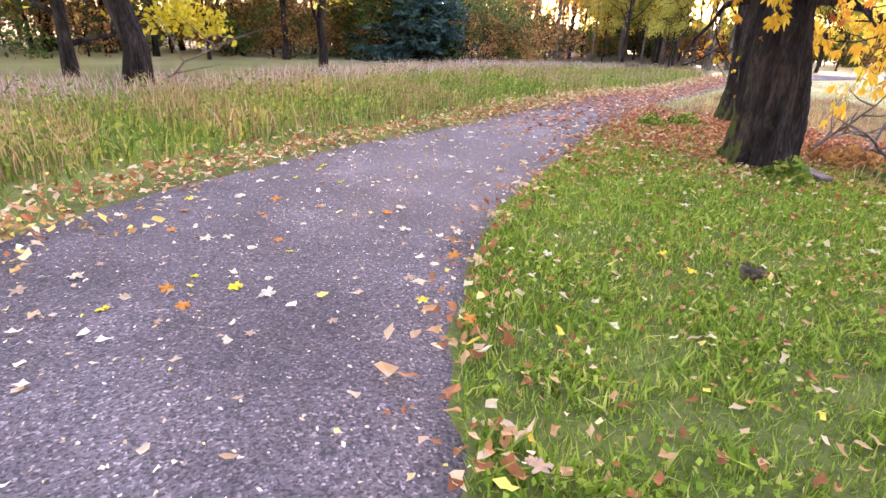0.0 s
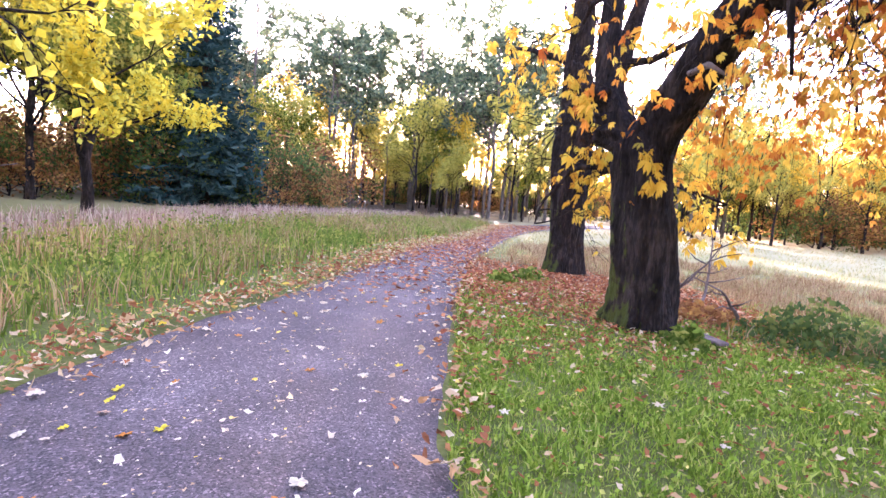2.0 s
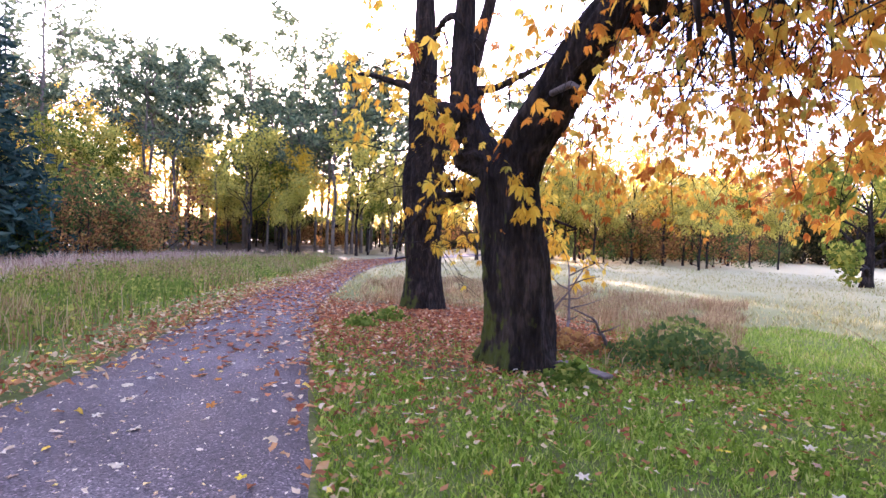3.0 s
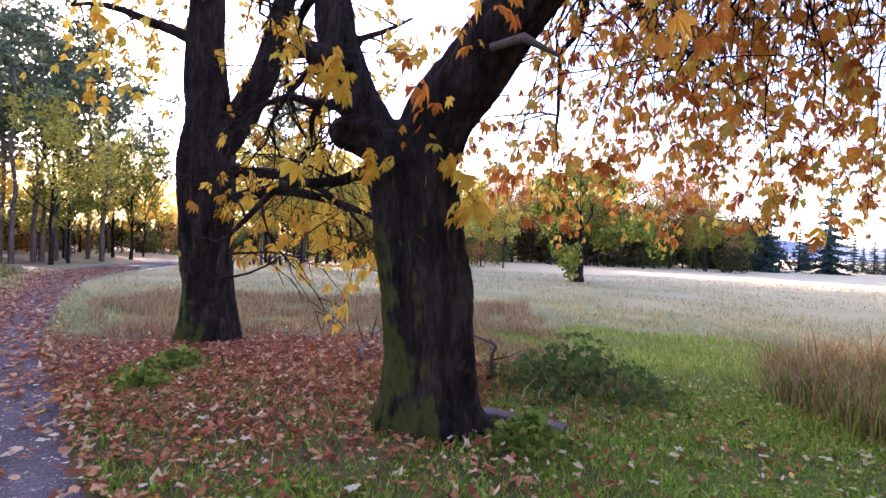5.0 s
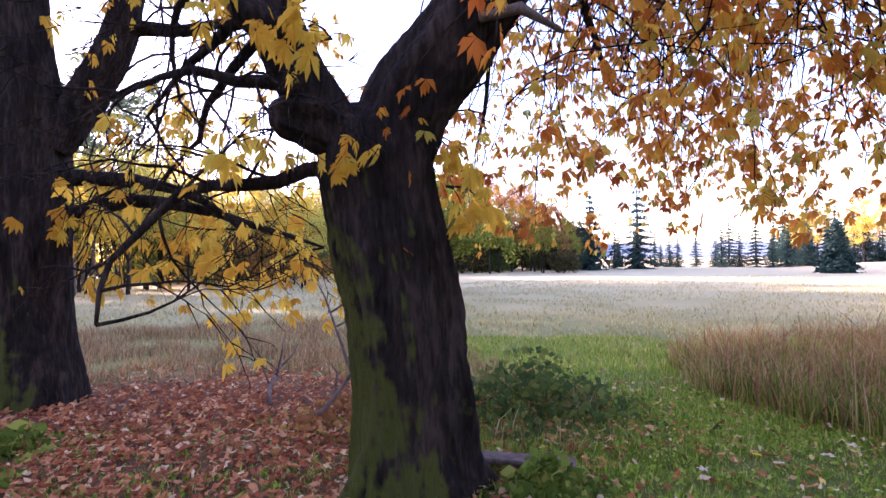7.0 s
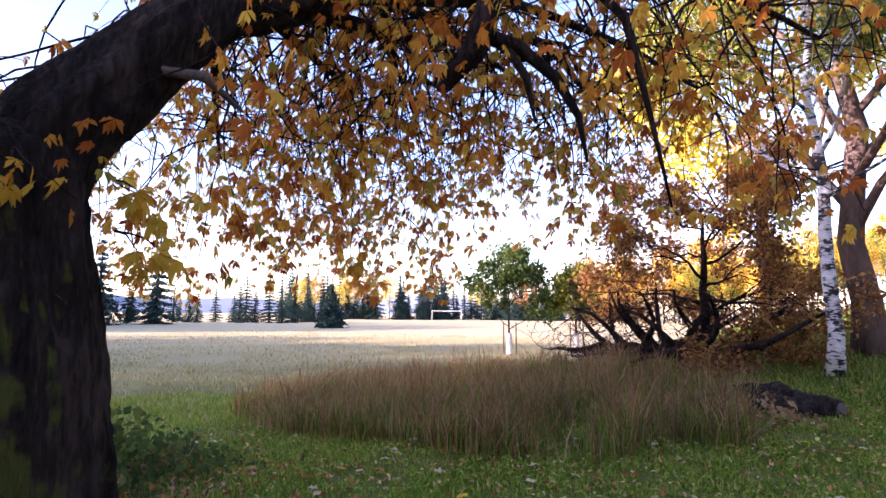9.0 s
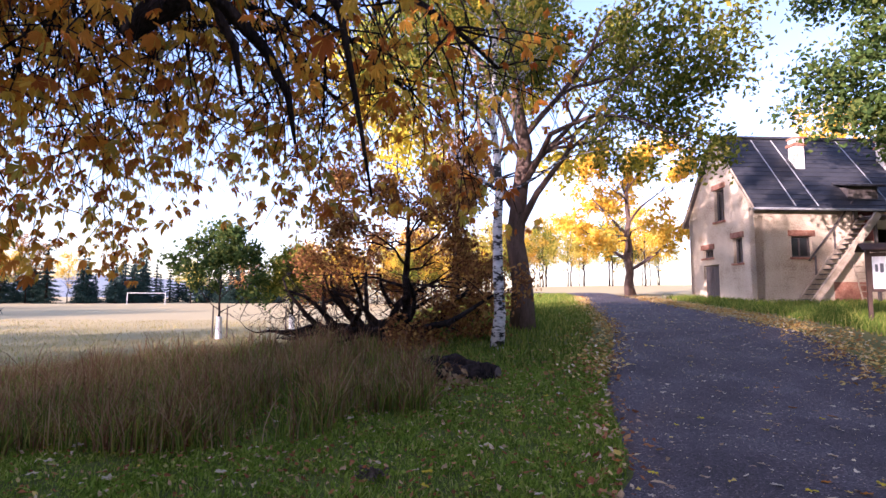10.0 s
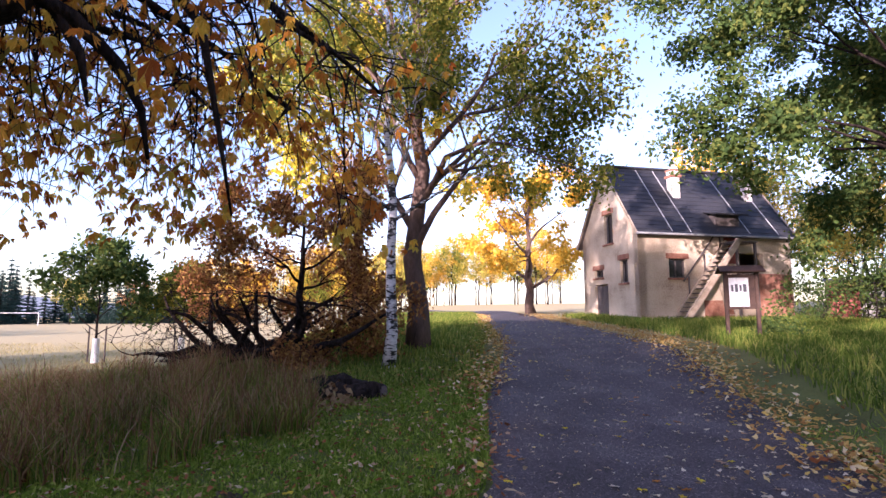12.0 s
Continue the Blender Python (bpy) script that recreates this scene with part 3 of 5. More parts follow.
def old_chestnut():
    e = thing("chestnut_tree", pose(0, 0, 0), "old leaning horse chestnut with mossy trunk and hanging orange leaves", "tree")
    t = Tubes()
    X = -4.33
    t.add([(X, 0.22, -0.15), (X, 0.22, 0.06), (X, 0.20, 0.3), (X, 0.18, 0.6), (X, 0.15, 0.9), (X, 0.12, 1.2), (X - 0.02, 0.05, 1.55), (X - 0.05, 0.0, 1.9), (X - 0.06, -0.05, 2.2), (X - 0.08, -0.08, 2.45), (X - 0.08, -0.1, 2.62)],
          [0.52, 0.46, 0.425, 0.40, 0.385, 0.375, 0.36, 0.355, 0.37, 0.31, 0.12], 110, 0.24, 3.0, 90, 0.022)
    for a in (-2.4, -1.2, 0.3, 1.3, 2.6):
        c, s = math.cos(a), math.sin(a)
        t.add([(X + c * 0.24, 0.2 + s * 0.24, 0.5), (X + c * 0.36, 0.2 + s * 0.36, 0.14), (X + c * 0.58, 0.2 + s * 0.58, -0.08)], [0.08, 0.11, 0.06], 10, 0.2, a)
    t.make("trunk", MOSSY, e, "furrowed dark trunk with green moss")
    limb = Tubes()
    limb.add([(X - 0.06, 0.0, 2.1), (X - 0.02, 0.17, 2.62), (X + 0.03, 0.47, 3.02), (X + 0.1, 0.78, 3.45), (X + 0.15, 1.15, 3.9), (X + 0.1, 1.7, 4.5), (X - 0.1, 2.4, 5.1), (X - 0.2, 3.1, 6.1)],
             [0.28, 0.285, 0.275, 0.265, 0.24, 0.19, 0.14, 0.07], 70, 0.24, 8.0, 80, 0.018)
    limb.make("limb", BARK, e)
    limb = Tubes()
    limb.add([(X - 0.08, -0.12, 2.2), (X - 0.12, -0.42, 2.62), (X - 0.15, -0.64, 3.05), (X - 0.18, -0.78, 3.5), (X - 0.25, -0.84, 4.4), (X - 0.2, -0.7, 6.0)], [0.21, 0.20, 0.18, 0.165, 0.13, 0.05], 56, 0.26, 5.0, 60, 0.016)
    limb.make("limb", BARK, e)
    burl = Tubes()
    burl.add([(X - 0.05, -0.2, 2.36), (X, -0.45, 2.46), (X + 0.02, -0.66, 2.48), (X + 0.02, -0.74, 2.48)], [0.2, 0.19, 0.14, 0.05], 40, 0.35, 1.0, 20, 0.016)
    burl.add([(X, -0.62, 3.0), (X + 0.08, -0.86, 3.12), (X + 0.1, -0.98, 3.2)], [0.13, 0.11, 0.05], 10, 0.3, 2.0)
    burl.make("burl", BARK, e, "swollen bark knob")
    snag = Tubes()
    snag.add([(X + 0.32, 0.60, 3.12), (X + 0.42, 0.85, 3.17), (X + 0.5, 1.12, 3.0)], [0.035, 0.04, 0.012], 6)
    snag.make("broken_branch", DEADWOOD, e, "pale broken branch stub")
    rng = np.random.default_rng(11)
    tw, leaves = Tubes(), []
    # main boughs that arch over towards the road and the meadow, each with hanging twigs
    for k, (tip, z1) in enumerate([((-6.4, 3.2), 4.4), ((-5.2, 4.6), 4.8), ((-3.9, 5.4), 5.2), ((-2.7, 5.6), 5.2), ((-1.7, 4.6), 5.0), ((-2.0, 3.0), 5.2), ((-6.9, 1.6), 4.2), ((-3.2, 4.2), 6.4), ((-4.6, 3.0), 6.8), ((-1.2, 3.2), 5.8), ((-5.9, 5.6), 5.6), ((-3.4, 2.6), 4.7), ((-1.6, 5.8), 5.0), ((-0.7, 4.9), 4.9), ((0.3, 4.4), 5.2), ((-0.3, 3.5), 5.0)]):
        p0 = Vector((X + rng.uniform(-0.05, 0.15), 1.0 + 0.15 * (k % 12), 3.75 + 0.19 * (k % 12)))
        p3 = Vector((*tip, z1 - 0.9))
        p1 = p0.lerp(p3, 0.35) + Vector((0, 0, 0.7))
        p2 = p0.lerp(p3, 0.7) + Vector((0, 0, 0.75))
        pts = []
        for i in range(11):
            u = i / 10
            pts.append(p0 * (1 - u) ** 3 + p1 * 3 * u * (1 - u) ** 2 + p2 * 3 * u * u * (1 - u) + p3 * u ** 3 + Vector(rng.normal(0, 0.06, 3)))
        b = Tubes()
        b.add(pts, [0.075 * (1 - 0.8 * i / 10) + 0.006 for i in range(11)], 7, 0.15, k)
        b.make("bough", BARK, e)
        for i in range(2, 11):
            for _ in range(2 if i < 7 else 3):
                p = pts[i]
                d = Vector((rng.normal(0, 0.8), rng.normal(0, 0.8), rng.uniform(-0.5, 0.5)))
                low = low_edge(p.x, p.y) + rng.uniform(0, 0.5)
                L = max(0.5, min(3.4, (p.z - low) * rng.uniform(0.7, 1.4)))
                q = hang(tw, leaves, rng, p, d, L, 0.014, low)
                if L > 1.0:
                    for j in (len(q) // 3, 2 * len(q) // 3):
                        hang(tw, leaves, rng, q[j], (rng.normal(), rng.normal(), -0.1), L * 0.5, 0.007, low)
    # the sawn fork that juts into the leaves
    fork = Tubes()
    fork.add([(-4.25, 1.75, 4.55), (-3.10, 1.80, 4.65), (-2.45, 1.95, 4.48), (-2.20, 1.95, 4.00), (-2.26, 1.90, 3.56), (-2.45, 1.90, 3.38), (-2.60, 1.90, 3.24)], [0.1, 0.1, 0.095, 0.09, 0.10, 0.085, 0.06], 24, 0.22, 4, 40, 0.008)
    fork.add([(-2.24, 1.90, 3.62), (-2.00, 2.05, 3.54), (-1.75, 2.20, 3.30), (-1.60, 2.25, 3.00), (-1.55, 2.30, 2.65)], [0.055, 0.05, 0.04, 0.028, 0.01], 10, 0.2, 6)
    fork.add([(-2.10, 2.00, 3.57), (-1.95, 2.10, 3.30), (-1.90, 2.15, 2.95)], [0.035, 0.03, 0.01], 8, 0.1, 7)
    fork.add([(-2.45, 1.95, 4.50), (-1.70, 2.20, 4.30), (-1.25, 2.30, 3.70), (-1.10, 2.40, 2.90), (-1.00, 2.50, 2.30)], [0.05, 0.045, 0.035, 0.02, 0.008], 8, 0.2, 9)
    fork.make("sawn_fork", BARK, e)
    tagged(tw.make("twig", BARK, e), kind="stuff")
    leaves = [g for g in leaves if g[2] < 2.8 or rng.random() < 0.5]
    leaves = [tuple(Vector(g) + Vector(rng.normal(0, 0.06, 3))) for g in leaves for _ in range(3 if g[2] < 2.5 else 2)]
    v, f = compound_leaves(leaves, 0.088, rng)
    mesh_object("foliage", v, f, CHEST, e, "hanging orange and brown leaves")
    # crooked, nearly bare boughs between the two old trees
    few = []
    for k, (p, d, L, sag) in enumerate((((X - 0.1, -0.6, 2.75), (-0.5, -0.9, 0.1), 1.6, -0.10), ((X - 0.2, -0.7, 3.2), (-0.5, -0.8, 0.35), 1.6, -0.12), ((X - 0.25, -0.8, 3.9), (-0.7, -0.8, 0.3), 2.0, -0.14), ((X - 0.2, -0.3, 2.2), (-0.8, -0.9, 0.0), 2.2, -0.08), ((X - 0.3, -0.6, 3.4), (-1, -0.7, 0.2), 3.0, -0.13), ((X - 0.2, -0.8, 4.4), (0.0, -1, 0.4), 1.3, -0.1))):
        b, q, dd = Tubes(), [Vector(p)], Vector(d).normalized()
        for i in range(10):
            dd = (dd + Vector(rng.normal(0, 0.2, 3)) + Vector((0, 0, sag))).normalized()
            q.append(q[-1] + dd * L / 10)
        b.add(q, [0.055 * (1 - 0.85 * i / 10) + 0.004 for i in range(11)], 7, 0.15, k)
        b.make("bough", BARK, e)
        bt, tips = Tubes(), []
        for i in range(2, 11):
            grow(bt, tips, rng, q[i], (rng.normal(), rng.normal(), rng.normal() * 0.6 - 0.2), 0.8, 0.014, 2, -0.05, 3)
        tagged(bt.make("twig", BARK, e), kind="stuff")
        few += [tips[i] for i in rng.integers(0, len(tips), 12)]
    v, f = compound_leaves(few, 0.10, rng)
    mesh_object("foliage", v, f, CHEST_GOLD, e, "few yellow leaves on bare boughs")
    # sprigs of golden leaves close to the trunk
    tw2, gold = Tubes(), []
    for p, d in (((X + 0.3, -0.35, 2.9), (0.5, -0.5, 0.1)), ((X + 0.25, -0.5, 3.1), (0.6, -0.3, 0.0)), ((X + 0.38, 0.3, 2.3), (0.6, 0.3, -0.1)), ((X + 0.35, -0.2, 2.35), (0.6, -0.35, -0.2)), ((X + 0.36, 0.35, 2.0), (0.5, 0.35, -0.2)), ((X, -0.7, 2.4), (0.5, -0.9, -0.1)), ((X, -0.8, 3.2), (0.3, -0.7, 0.2))):
        for _ in range(2):
            q = hang(tw2, [], rng, p, Vector(d) + Vector(rng.normal(0, 0.15, 3)), rng.uniform(0.25, 0.45), 0.008, 1.5)
            gold += [q[-1] + Vector(rng.normal(0, 0.05, 3)) for _ in range(5)] + [q[-2] + Vector(rng.normal(0, 0.05, 3)) for _ in range(2)]
    tagged(tw2.make("twig", BARK, e), kind="stuff")
    v, f = compound_leaves([tuple(g) for g in gold], 0.11, rng)
    mesh_object("foliage", v, f, CHEST_GOLD, e, "golden leaf sprigs on the trunk")
    return e


def second_chestnut():
    e = thing("chestnut_tree", pose(0, 0, 0), "tall dark horse chestnut with forked trunk in russet litter", "tree")
    cx, cy = -8.16, -3.62
    t = Tubes()
    t.add([(cx, cy, -0.2), (cx, cy, 0.15), (cx - 0.05, cy - 0.05, 0.8), (cx - 0.05, cy - 0.12, 1.8), (cx - 0.05, cy - 0.15, 2.8), (cx - 0.05, cy - 0.1, 3.5), (cx - 0.05, cy - 0.22, 4.4), (cx - 0.1, cy - 0.25, 6.2), (cx, cy - 0.5, 9)],
          [0.54, 0.46, 0.41, 0.40, 0.40, 0.38, 0.31, 0.22, 0.06], 80, 0.2, 13.0, 90, 0.022)
    t.make("trunk", MOSSY, e)
    t = Tubes()
    t.add([(cx, cy + 0.1, 3.0), (cx, cy + 0.5, 3.6), (cx + 0.05, cy + 0.85, 4.3), (cx, cy + 1.05, 5.2), (cx - 0.1, cy + 1.5, 7)], [0.22, 0.21, 0.19, 0.17, 0.07], 48, 0.22, 21, 50, 0.016)
    t.make("limb", BARK, e)
    rng = np.random.default_rng(5)
    for p, d, L in (((cx, cy + 0.2, 2.6), (0.2, 1, 0.1), 2.6), ((cx, cy + 0.3, 2.1), (0.1, 1, 0.25), 3.2), ((cx, cy - 0.2, 4.6), (0.1, -1, 0.6), 2.6), ((cx, cy + 0.9, 4.5), (0.2, 1, 0.2), 2.4), ((cx, cy - 0.2, 5.4), (-0.3, -1, 0.4), 2.5)):
        b = Tubes()
        q, dd = [Vector(p)], Vector(d).normalized()
        for i in range(9):
            dd = (dd + Vector(rng.normal(0, 0.13, 3)) + Vector((0, 0, -0.07 if L > 2.5 and d[2] < 0.3 else 0.02))).normalized()
            q.append(q[-1] + dd * L / 9)
        b.add(q, [0.11 * (1 - 0.85 * i / 9) for i in range(10)], 8, 0.15, L)
        b.make("bough", BARK, e)
        tips, lt = [], Tubes()
        for i in range(3, 10):
            grow(lt, tips, rng, q[i], (rng.normal(), rng.normal(), rng.normal() * 0.5 - 0.2), 0.9, 0.018, 2, -0.06, 3)
        tagged(lt.make("twig", BARK, e), kind="stuff")
        q2 = np.array(tips)
        q2 = q2[rng.integers(0, len(q2), 150)] + rng.normal(0, 0.12, (150, 3))
        v, f = compound_leaves(q2, 0.16, rng)
        mesh_object("foliage", v, f, CHEST_GOLD, e, "thin yellow foliage")
    return e


def upper_crown(e, foot, boughs, count, seed):
    """The high limbs and leaves of an old chestnut, well above the lane: mostly out of view, added to shade the bank.
    """
    rng = np.random.default_rng(seed)
    tips = []
    for k, (p, d, length) in enumerate(boughs):
        t = Tubes()
        grow(t, tips, rng, p, d, length, 0.09, 3, 0.05, 3)
        tagged(t.make("high_bough", BARK, e), kind="stuff")
    tips = np.array(tips)
    tips = tips[tips[:, 2] > foot]
    q = tips[rng.integers(0, len(tips), count)] + rng.normal(0, 0.2, (count, 3))
    v, f = compound_leaves(q, 0.13, rng)
    mesh_object("foliage", v, f, CHEST, e, "orange leaves added high in the crown for shade")


first = old_chestnut()
upper_crown(first, 5.8, [((-4.5, 3.0, 6.0), (0.2, 0.6, 1), 2.6), ((-4.5, 3.0, 6.0), (-0.8, 0.2, 1), 2.6), ((-4.5, -0.6, 5.9), (0.3, -0.4, 1), 2.8), ((-4.5, -0.6, 5.9), (-0.6, 0.3, 1), 2.8), ((-4.5, 2.4, 5.3), (0.9, 0.1, 0.9), 2.6)], 4200, 91)
second = second_chestnut()
upper_crown(second, 6.5, [((-8.16, -4.0, 8.6), (0.3, 0.3, 1), 2.8), ((-8.2, -3.9, 7.0), (0.9, -0.4, 0.8), 2.8), ((-8.2, -3.9, 7.0), (-0.8, 0.4, 0.8), 2.8), ((-8.25, -2.1, 6.9), (0.5, 0.7, 0.9), 2.6)], 3600, 92)


# ---- trees along the lane and in the meadow ----
broadleaf("oak_tree", stand(4.6, -9.2, 20), 21, 11, 0.30, 0.22, BARK, YELLOW, "leaning dark tree with bare lower branches and yellow leaves", leaf=0.11, count=7500, depth=3, limbs=13, wide=1.15, lean=(0.10, -0.05), gravity=-0.03)
broadleaf("field_maple", stand(-0.5, -14.4, 70), 22, 9.6, 0.16, 0.2, BARK, YELLOW, "bright yellow small maple beside dark spruce", leaf=0.085, count=8000, depth=3, limbs=9, wide=0.6)
broadleaf("field_maple", stand(6.5, -11.5, 200), 23, 8, 0.18, 0.1, BARK, YELLOW, "bright yellow bushy maple at the woodland edge", leaf=0.10, count=11000, depth=3, limbs=9, wide=1.1)
spruce("spruce_tree", stand(-6.1, -22.2), 3, 12.0, 3.5, "dense blue-green spruce at the edge of the wood")
broadleaf("birch_tree", stand(1.11, 9.31, 27), 31, 9.5, 0.125, 0.38, BARK_BIRCH, OLIVE, "slender leaning birch with white black-flecked bark", "birch tree", leaf=0.045, count=5000, depth=3, limbs=11, wide=0.5, lean=(-0.04, -0.03))
broadleaf("ash_tree", stand(2.14, 11.89, -3), 33, 13.5, 0.27, 0.22, BARK_BROWN, OLIVE, "large ash with brown trunk and thin green-yellow crown", leaf=0.06, count=64000, depth=4, limbs=16, wide=0.74, gravity=0.04, vase=1.9, jitter=0.2)
broadleaf("maple_tree", stand(0.87, 16.5, 67), 35, 11, 0.17, 0.25, BARK, YELLOW, "slim maple with sunlit yellow crown", leaf=0.09, count=12000, depth=3, limbs=9, wide=0.9)
broadleaf("maple_tree", stand(13.67, 32.3, -13), 37, 9.5, 0.32, 0.2, BARK_BROWN, GOLD, "round golden maple glowing in the sun by the lane", leaf=0.13, count=9000, depth=3, limbs=9, wide=1.0)
broadleaf("lime_tree", stand(19.4, 7.6, -13), 39, 16.5, 0.42, 0.3, BARK, GREEN, "big lime with dense olive-green crown beside the lane", leaf=0.085, count=190000, depth=4, limbs=20, wide=0.95, gravity=0.01, jitter=0.3)
broadleaf("lime_tree", stand(24.0, 12.0, 40), 40, 13.0, 0.3, 0.26, BARK, GREEN, "dark green lime shading the sheds", leaf=0.1, count=60000, depth=4, limbs=16, wide=0.9, gravity=-0.01, jitter=0.3)
broadleaf("thorn_bush", stand(-0.76, 11.24, -13), 41, 4.2, 0.12, 0.08, BARK, RUSSET, "sprawling old thorn bush with russet leaves", "bush", leaf=0.045, count=30000, depth=4, limbs=14, wide=1.0, gravity=-0.01, top=False, jitter=0.14)


def sprawl(x, y):
    """The bush's many low crooked stems."""
    rng = np.random.default_rng(43)
    e = thing("thorn_bush", stand(x, y), "dark crooked stems of an old thorn bush", "bush")
    for k in range(11):
        t = Tubes()
        a = rng.uniform(0, 6.28)
        d = Vector((math.cos(a), math.sin(a), rng.uniform(0.2, 1.1))).normalized()
        p = [Vector((rng.normal(0, 0.5), rng.normal(0, 0.35), -0.05))]
        for i in range(8):
            d = (d + Vector(rng.normal(0, 0.25, 3)) + Vector((0, 0, 0.03 - 0.05 * (k % 2)))).normalized()
            p.append(p[-1] + d * rng.uniform(0.22, 0.36))
            p[-1].z = max(p[-1].z, 0.05)
        t.add(p, [0.11 * (1 - 0.8 * i / 8) for i in range(9)], 7, 0.2, k)
        t.make("stem", BARK, e)
        tw, tips = Tubes(), []
        for i in range(3, 9):
            grow(tw, tips, rng, p[i], (rng.normal(), rng.normal(), rng.normal(0.2, 0.6)), 0.7, 0.014, 2, 0.0, 3)
        tagged(tw.make("twig", BARK, e), kind="stuff")


sprawl(-0.51, 10.53)
sprawl(-1.63, 11.45)


def young_tree(x, y, h, seed, label, leaves, guard):
    e = broadleaf("young_tree", stand(x, y), seed, h, 0.06, 0.3, BARK, leaves, label, leaf=0.085, count=6000, depth=3, limbs=12, wide=0.8, gravity=0.09, jitter=0.16)
    if guard:
        bm = bmesh.new()
        bmesh.ops.create_cone(bm, segments=12, radius1=0.14, radius2=0.12, depth=0.95, matrix=Matrix.Translation((0, 0, 0.5)))
        part("trunk_guard", bm, plain("white_plastic_guard", (0.8, 0.8, 0.78), 0.5), e, "white plastic trunk guard")
        for k in range(2):
            bm = bmesh.new()
            bmesh.ops.create_cone(bm, cap_ends=True, segments=8, radius1=0.035, radius2=0.03, depth=1.5, matrix=Matrix.Translation((0.3 - 0.6 * k, 0.1, 0.7)))
            part("stake", bm, DEADWOOD, e)
    return e


young_tree(-8.87, 21.86, 4.6, 51, "young green tree with white trunk guard and stakes", GREEN, True)
young_tree(-6.19, 23.68, 3.8, 52, "young yellowing tree tied to a stake", OLIVE, True)
broadleaf("apple_tree", stand(-31.5, 7.45), 53, 5.5, 0.28, 0.12, BARK, OLIVE, "old round fruit tree alone in the meadow", leaf=0.14, count=5000, depth=3, limbs=9, wide=1.3)
spruce("spruce_tree", stand(-41, 50), 7, 5.5, 2.2, "lone small spruce in the open meadow")


# ---- woods ----
def woods():
    rng = np.random.default_rng(77)
    pines = [pine("pine_tree", stand(-24 - 3 * k, -36 + 3 * k), 60 + k, 15 + 2 * k, "tall pine with bare trunk at the wood's edge", "pines of the wood") for k in range(3)]
    leafers = [broadleaf("woodland_tree", stand(-30 + 5 * k, -40 - 2 * k), 70 + k, 9 + k, 0.13, 0.3, BARK, mat, lab, "tree", "woodland trees", leaf=0.11, count=4200, depth=3, limbs=11, wide=0.8, jitter=0.26, vase=1.4)
               for k, (mat, lab) in enumerate([(OLIVE, "woodland tree with olive-green autumn leaves"), (WOODGOLD, "woodland tree with faded yellow leaves"), (GOLD, "woodland tree with golden leaves"), (RUSSET, "woodland tree with russet leaves")])]
    bushes = [broadleaf("bush", stand(-12 - 4 * k, -26), 80 + k, 3.2, 0.05, 0.05, BARK, mat, "dark tangled undergrowth bush", "bush", "undergrowth", leaf=0.09, count=1500, depth=3, limbs=10, wide=1.5, jitter=0.3, top=False) for k, mat in enumerate([GREEN, RUSSET])]
    firs = [spruce("spruce_tree", stand(-70, 40 + 8 * k), 90 + k, 12 + 3 * k, 3.2, "dark spruce in the far forest edge", group="far spruces", dense=0.6) for k in range(2)]

    def put(kind, bearing, dist, s):
        if bearing < 90:
            bearing -= 13 * min(1, (90 - bearing) / 45)
        a = radians(bearing)
        x, y = -math.sin(a) * dist, math.cos(a) * dist
        if on_road(np.array([x]), np.array([y]))[0] or min(edge_gap(np.array([x]), np.array([y]), INNER)[0], edge_gap(np.array([x]), np.array([y]), OUTER)[0]) < 1.6:
            return
        copy_thing(kind, stand(x, y, rng.uniform(0, 360), s, 0.05))

    for k in range(78):
        put(pines[k % 3], rng.uniform(106, 176), rng.uniform(38, 64), rng.uniform(0.6, 0.92))
    for k in range(84):
        put(leafers[(0, 1, 0, 2, 1)[k % 5]], rng.uniform(100, 176), rng.uniform(34, 62), rng.uniform(0.4, 0.95))
    for k in range(90):
        put(bushes[k % 2], rng.uniform(148, 222), rng.uniform(21, 36), rng.uniform(0.5, 1.0))
    for k in range(30):
        put(bushes[k % 2], rng.uniform(98, 160), rng.uniform(44, 66), rng.uniform(0.5, 0.9))
    for k in range(110):
        put((bushes + leafers[:1])[k % 3], rng.uniform(93, 182), rng.uniform(62, 84), rng.uniform(0.5, 0.85))
    for k in range(44):
        put(leafers[(1, 0, 2, 1)[k % 4]], rng.uniform(86, 112), rng.uniform(38, 60), rng.uniform(0.5, 0.9))
    for k in range(20):
        put(bushes[k % 2], rng.uniform(84, 104), rng.uniform(42, 62), rng.uniform(0.7, 1.2))
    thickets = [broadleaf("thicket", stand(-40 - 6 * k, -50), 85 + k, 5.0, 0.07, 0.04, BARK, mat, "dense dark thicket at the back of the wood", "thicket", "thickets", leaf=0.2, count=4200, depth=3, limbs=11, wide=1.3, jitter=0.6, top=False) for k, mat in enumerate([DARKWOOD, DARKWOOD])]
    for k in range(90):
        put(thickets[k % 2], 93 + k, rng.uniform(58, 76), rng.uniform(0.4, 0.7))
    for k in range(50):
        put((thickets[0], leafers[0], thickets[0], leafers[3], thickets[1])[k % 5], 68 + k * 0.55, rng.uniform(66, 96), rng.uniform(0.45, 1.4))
    for k in range(16):
        put(pines[k % 3], rng.uniform(130, 140), rng.uniform(66, 92), rng.uniform(0.75, 0.95))
    for k in range(34):
        put(leafers[(1, 1, 0)[k % 3]], rng.uniform(166, 226), rng.uniform(19, 34), rng.uniform(0.6, 1.1))
    for k in range(9):
        put(pines[k % 3], rng.uniform(124, 158), rng.uniform(36, 48), rng.uniform(0.75, 0.95))
    # closing the wood behind the lane
    for k in range(24):
        put((pines + leafers)[k % 7], rng.uniform(182, 250), rng.uniform(24, 42), rng.uniform(0.7, 1.1))
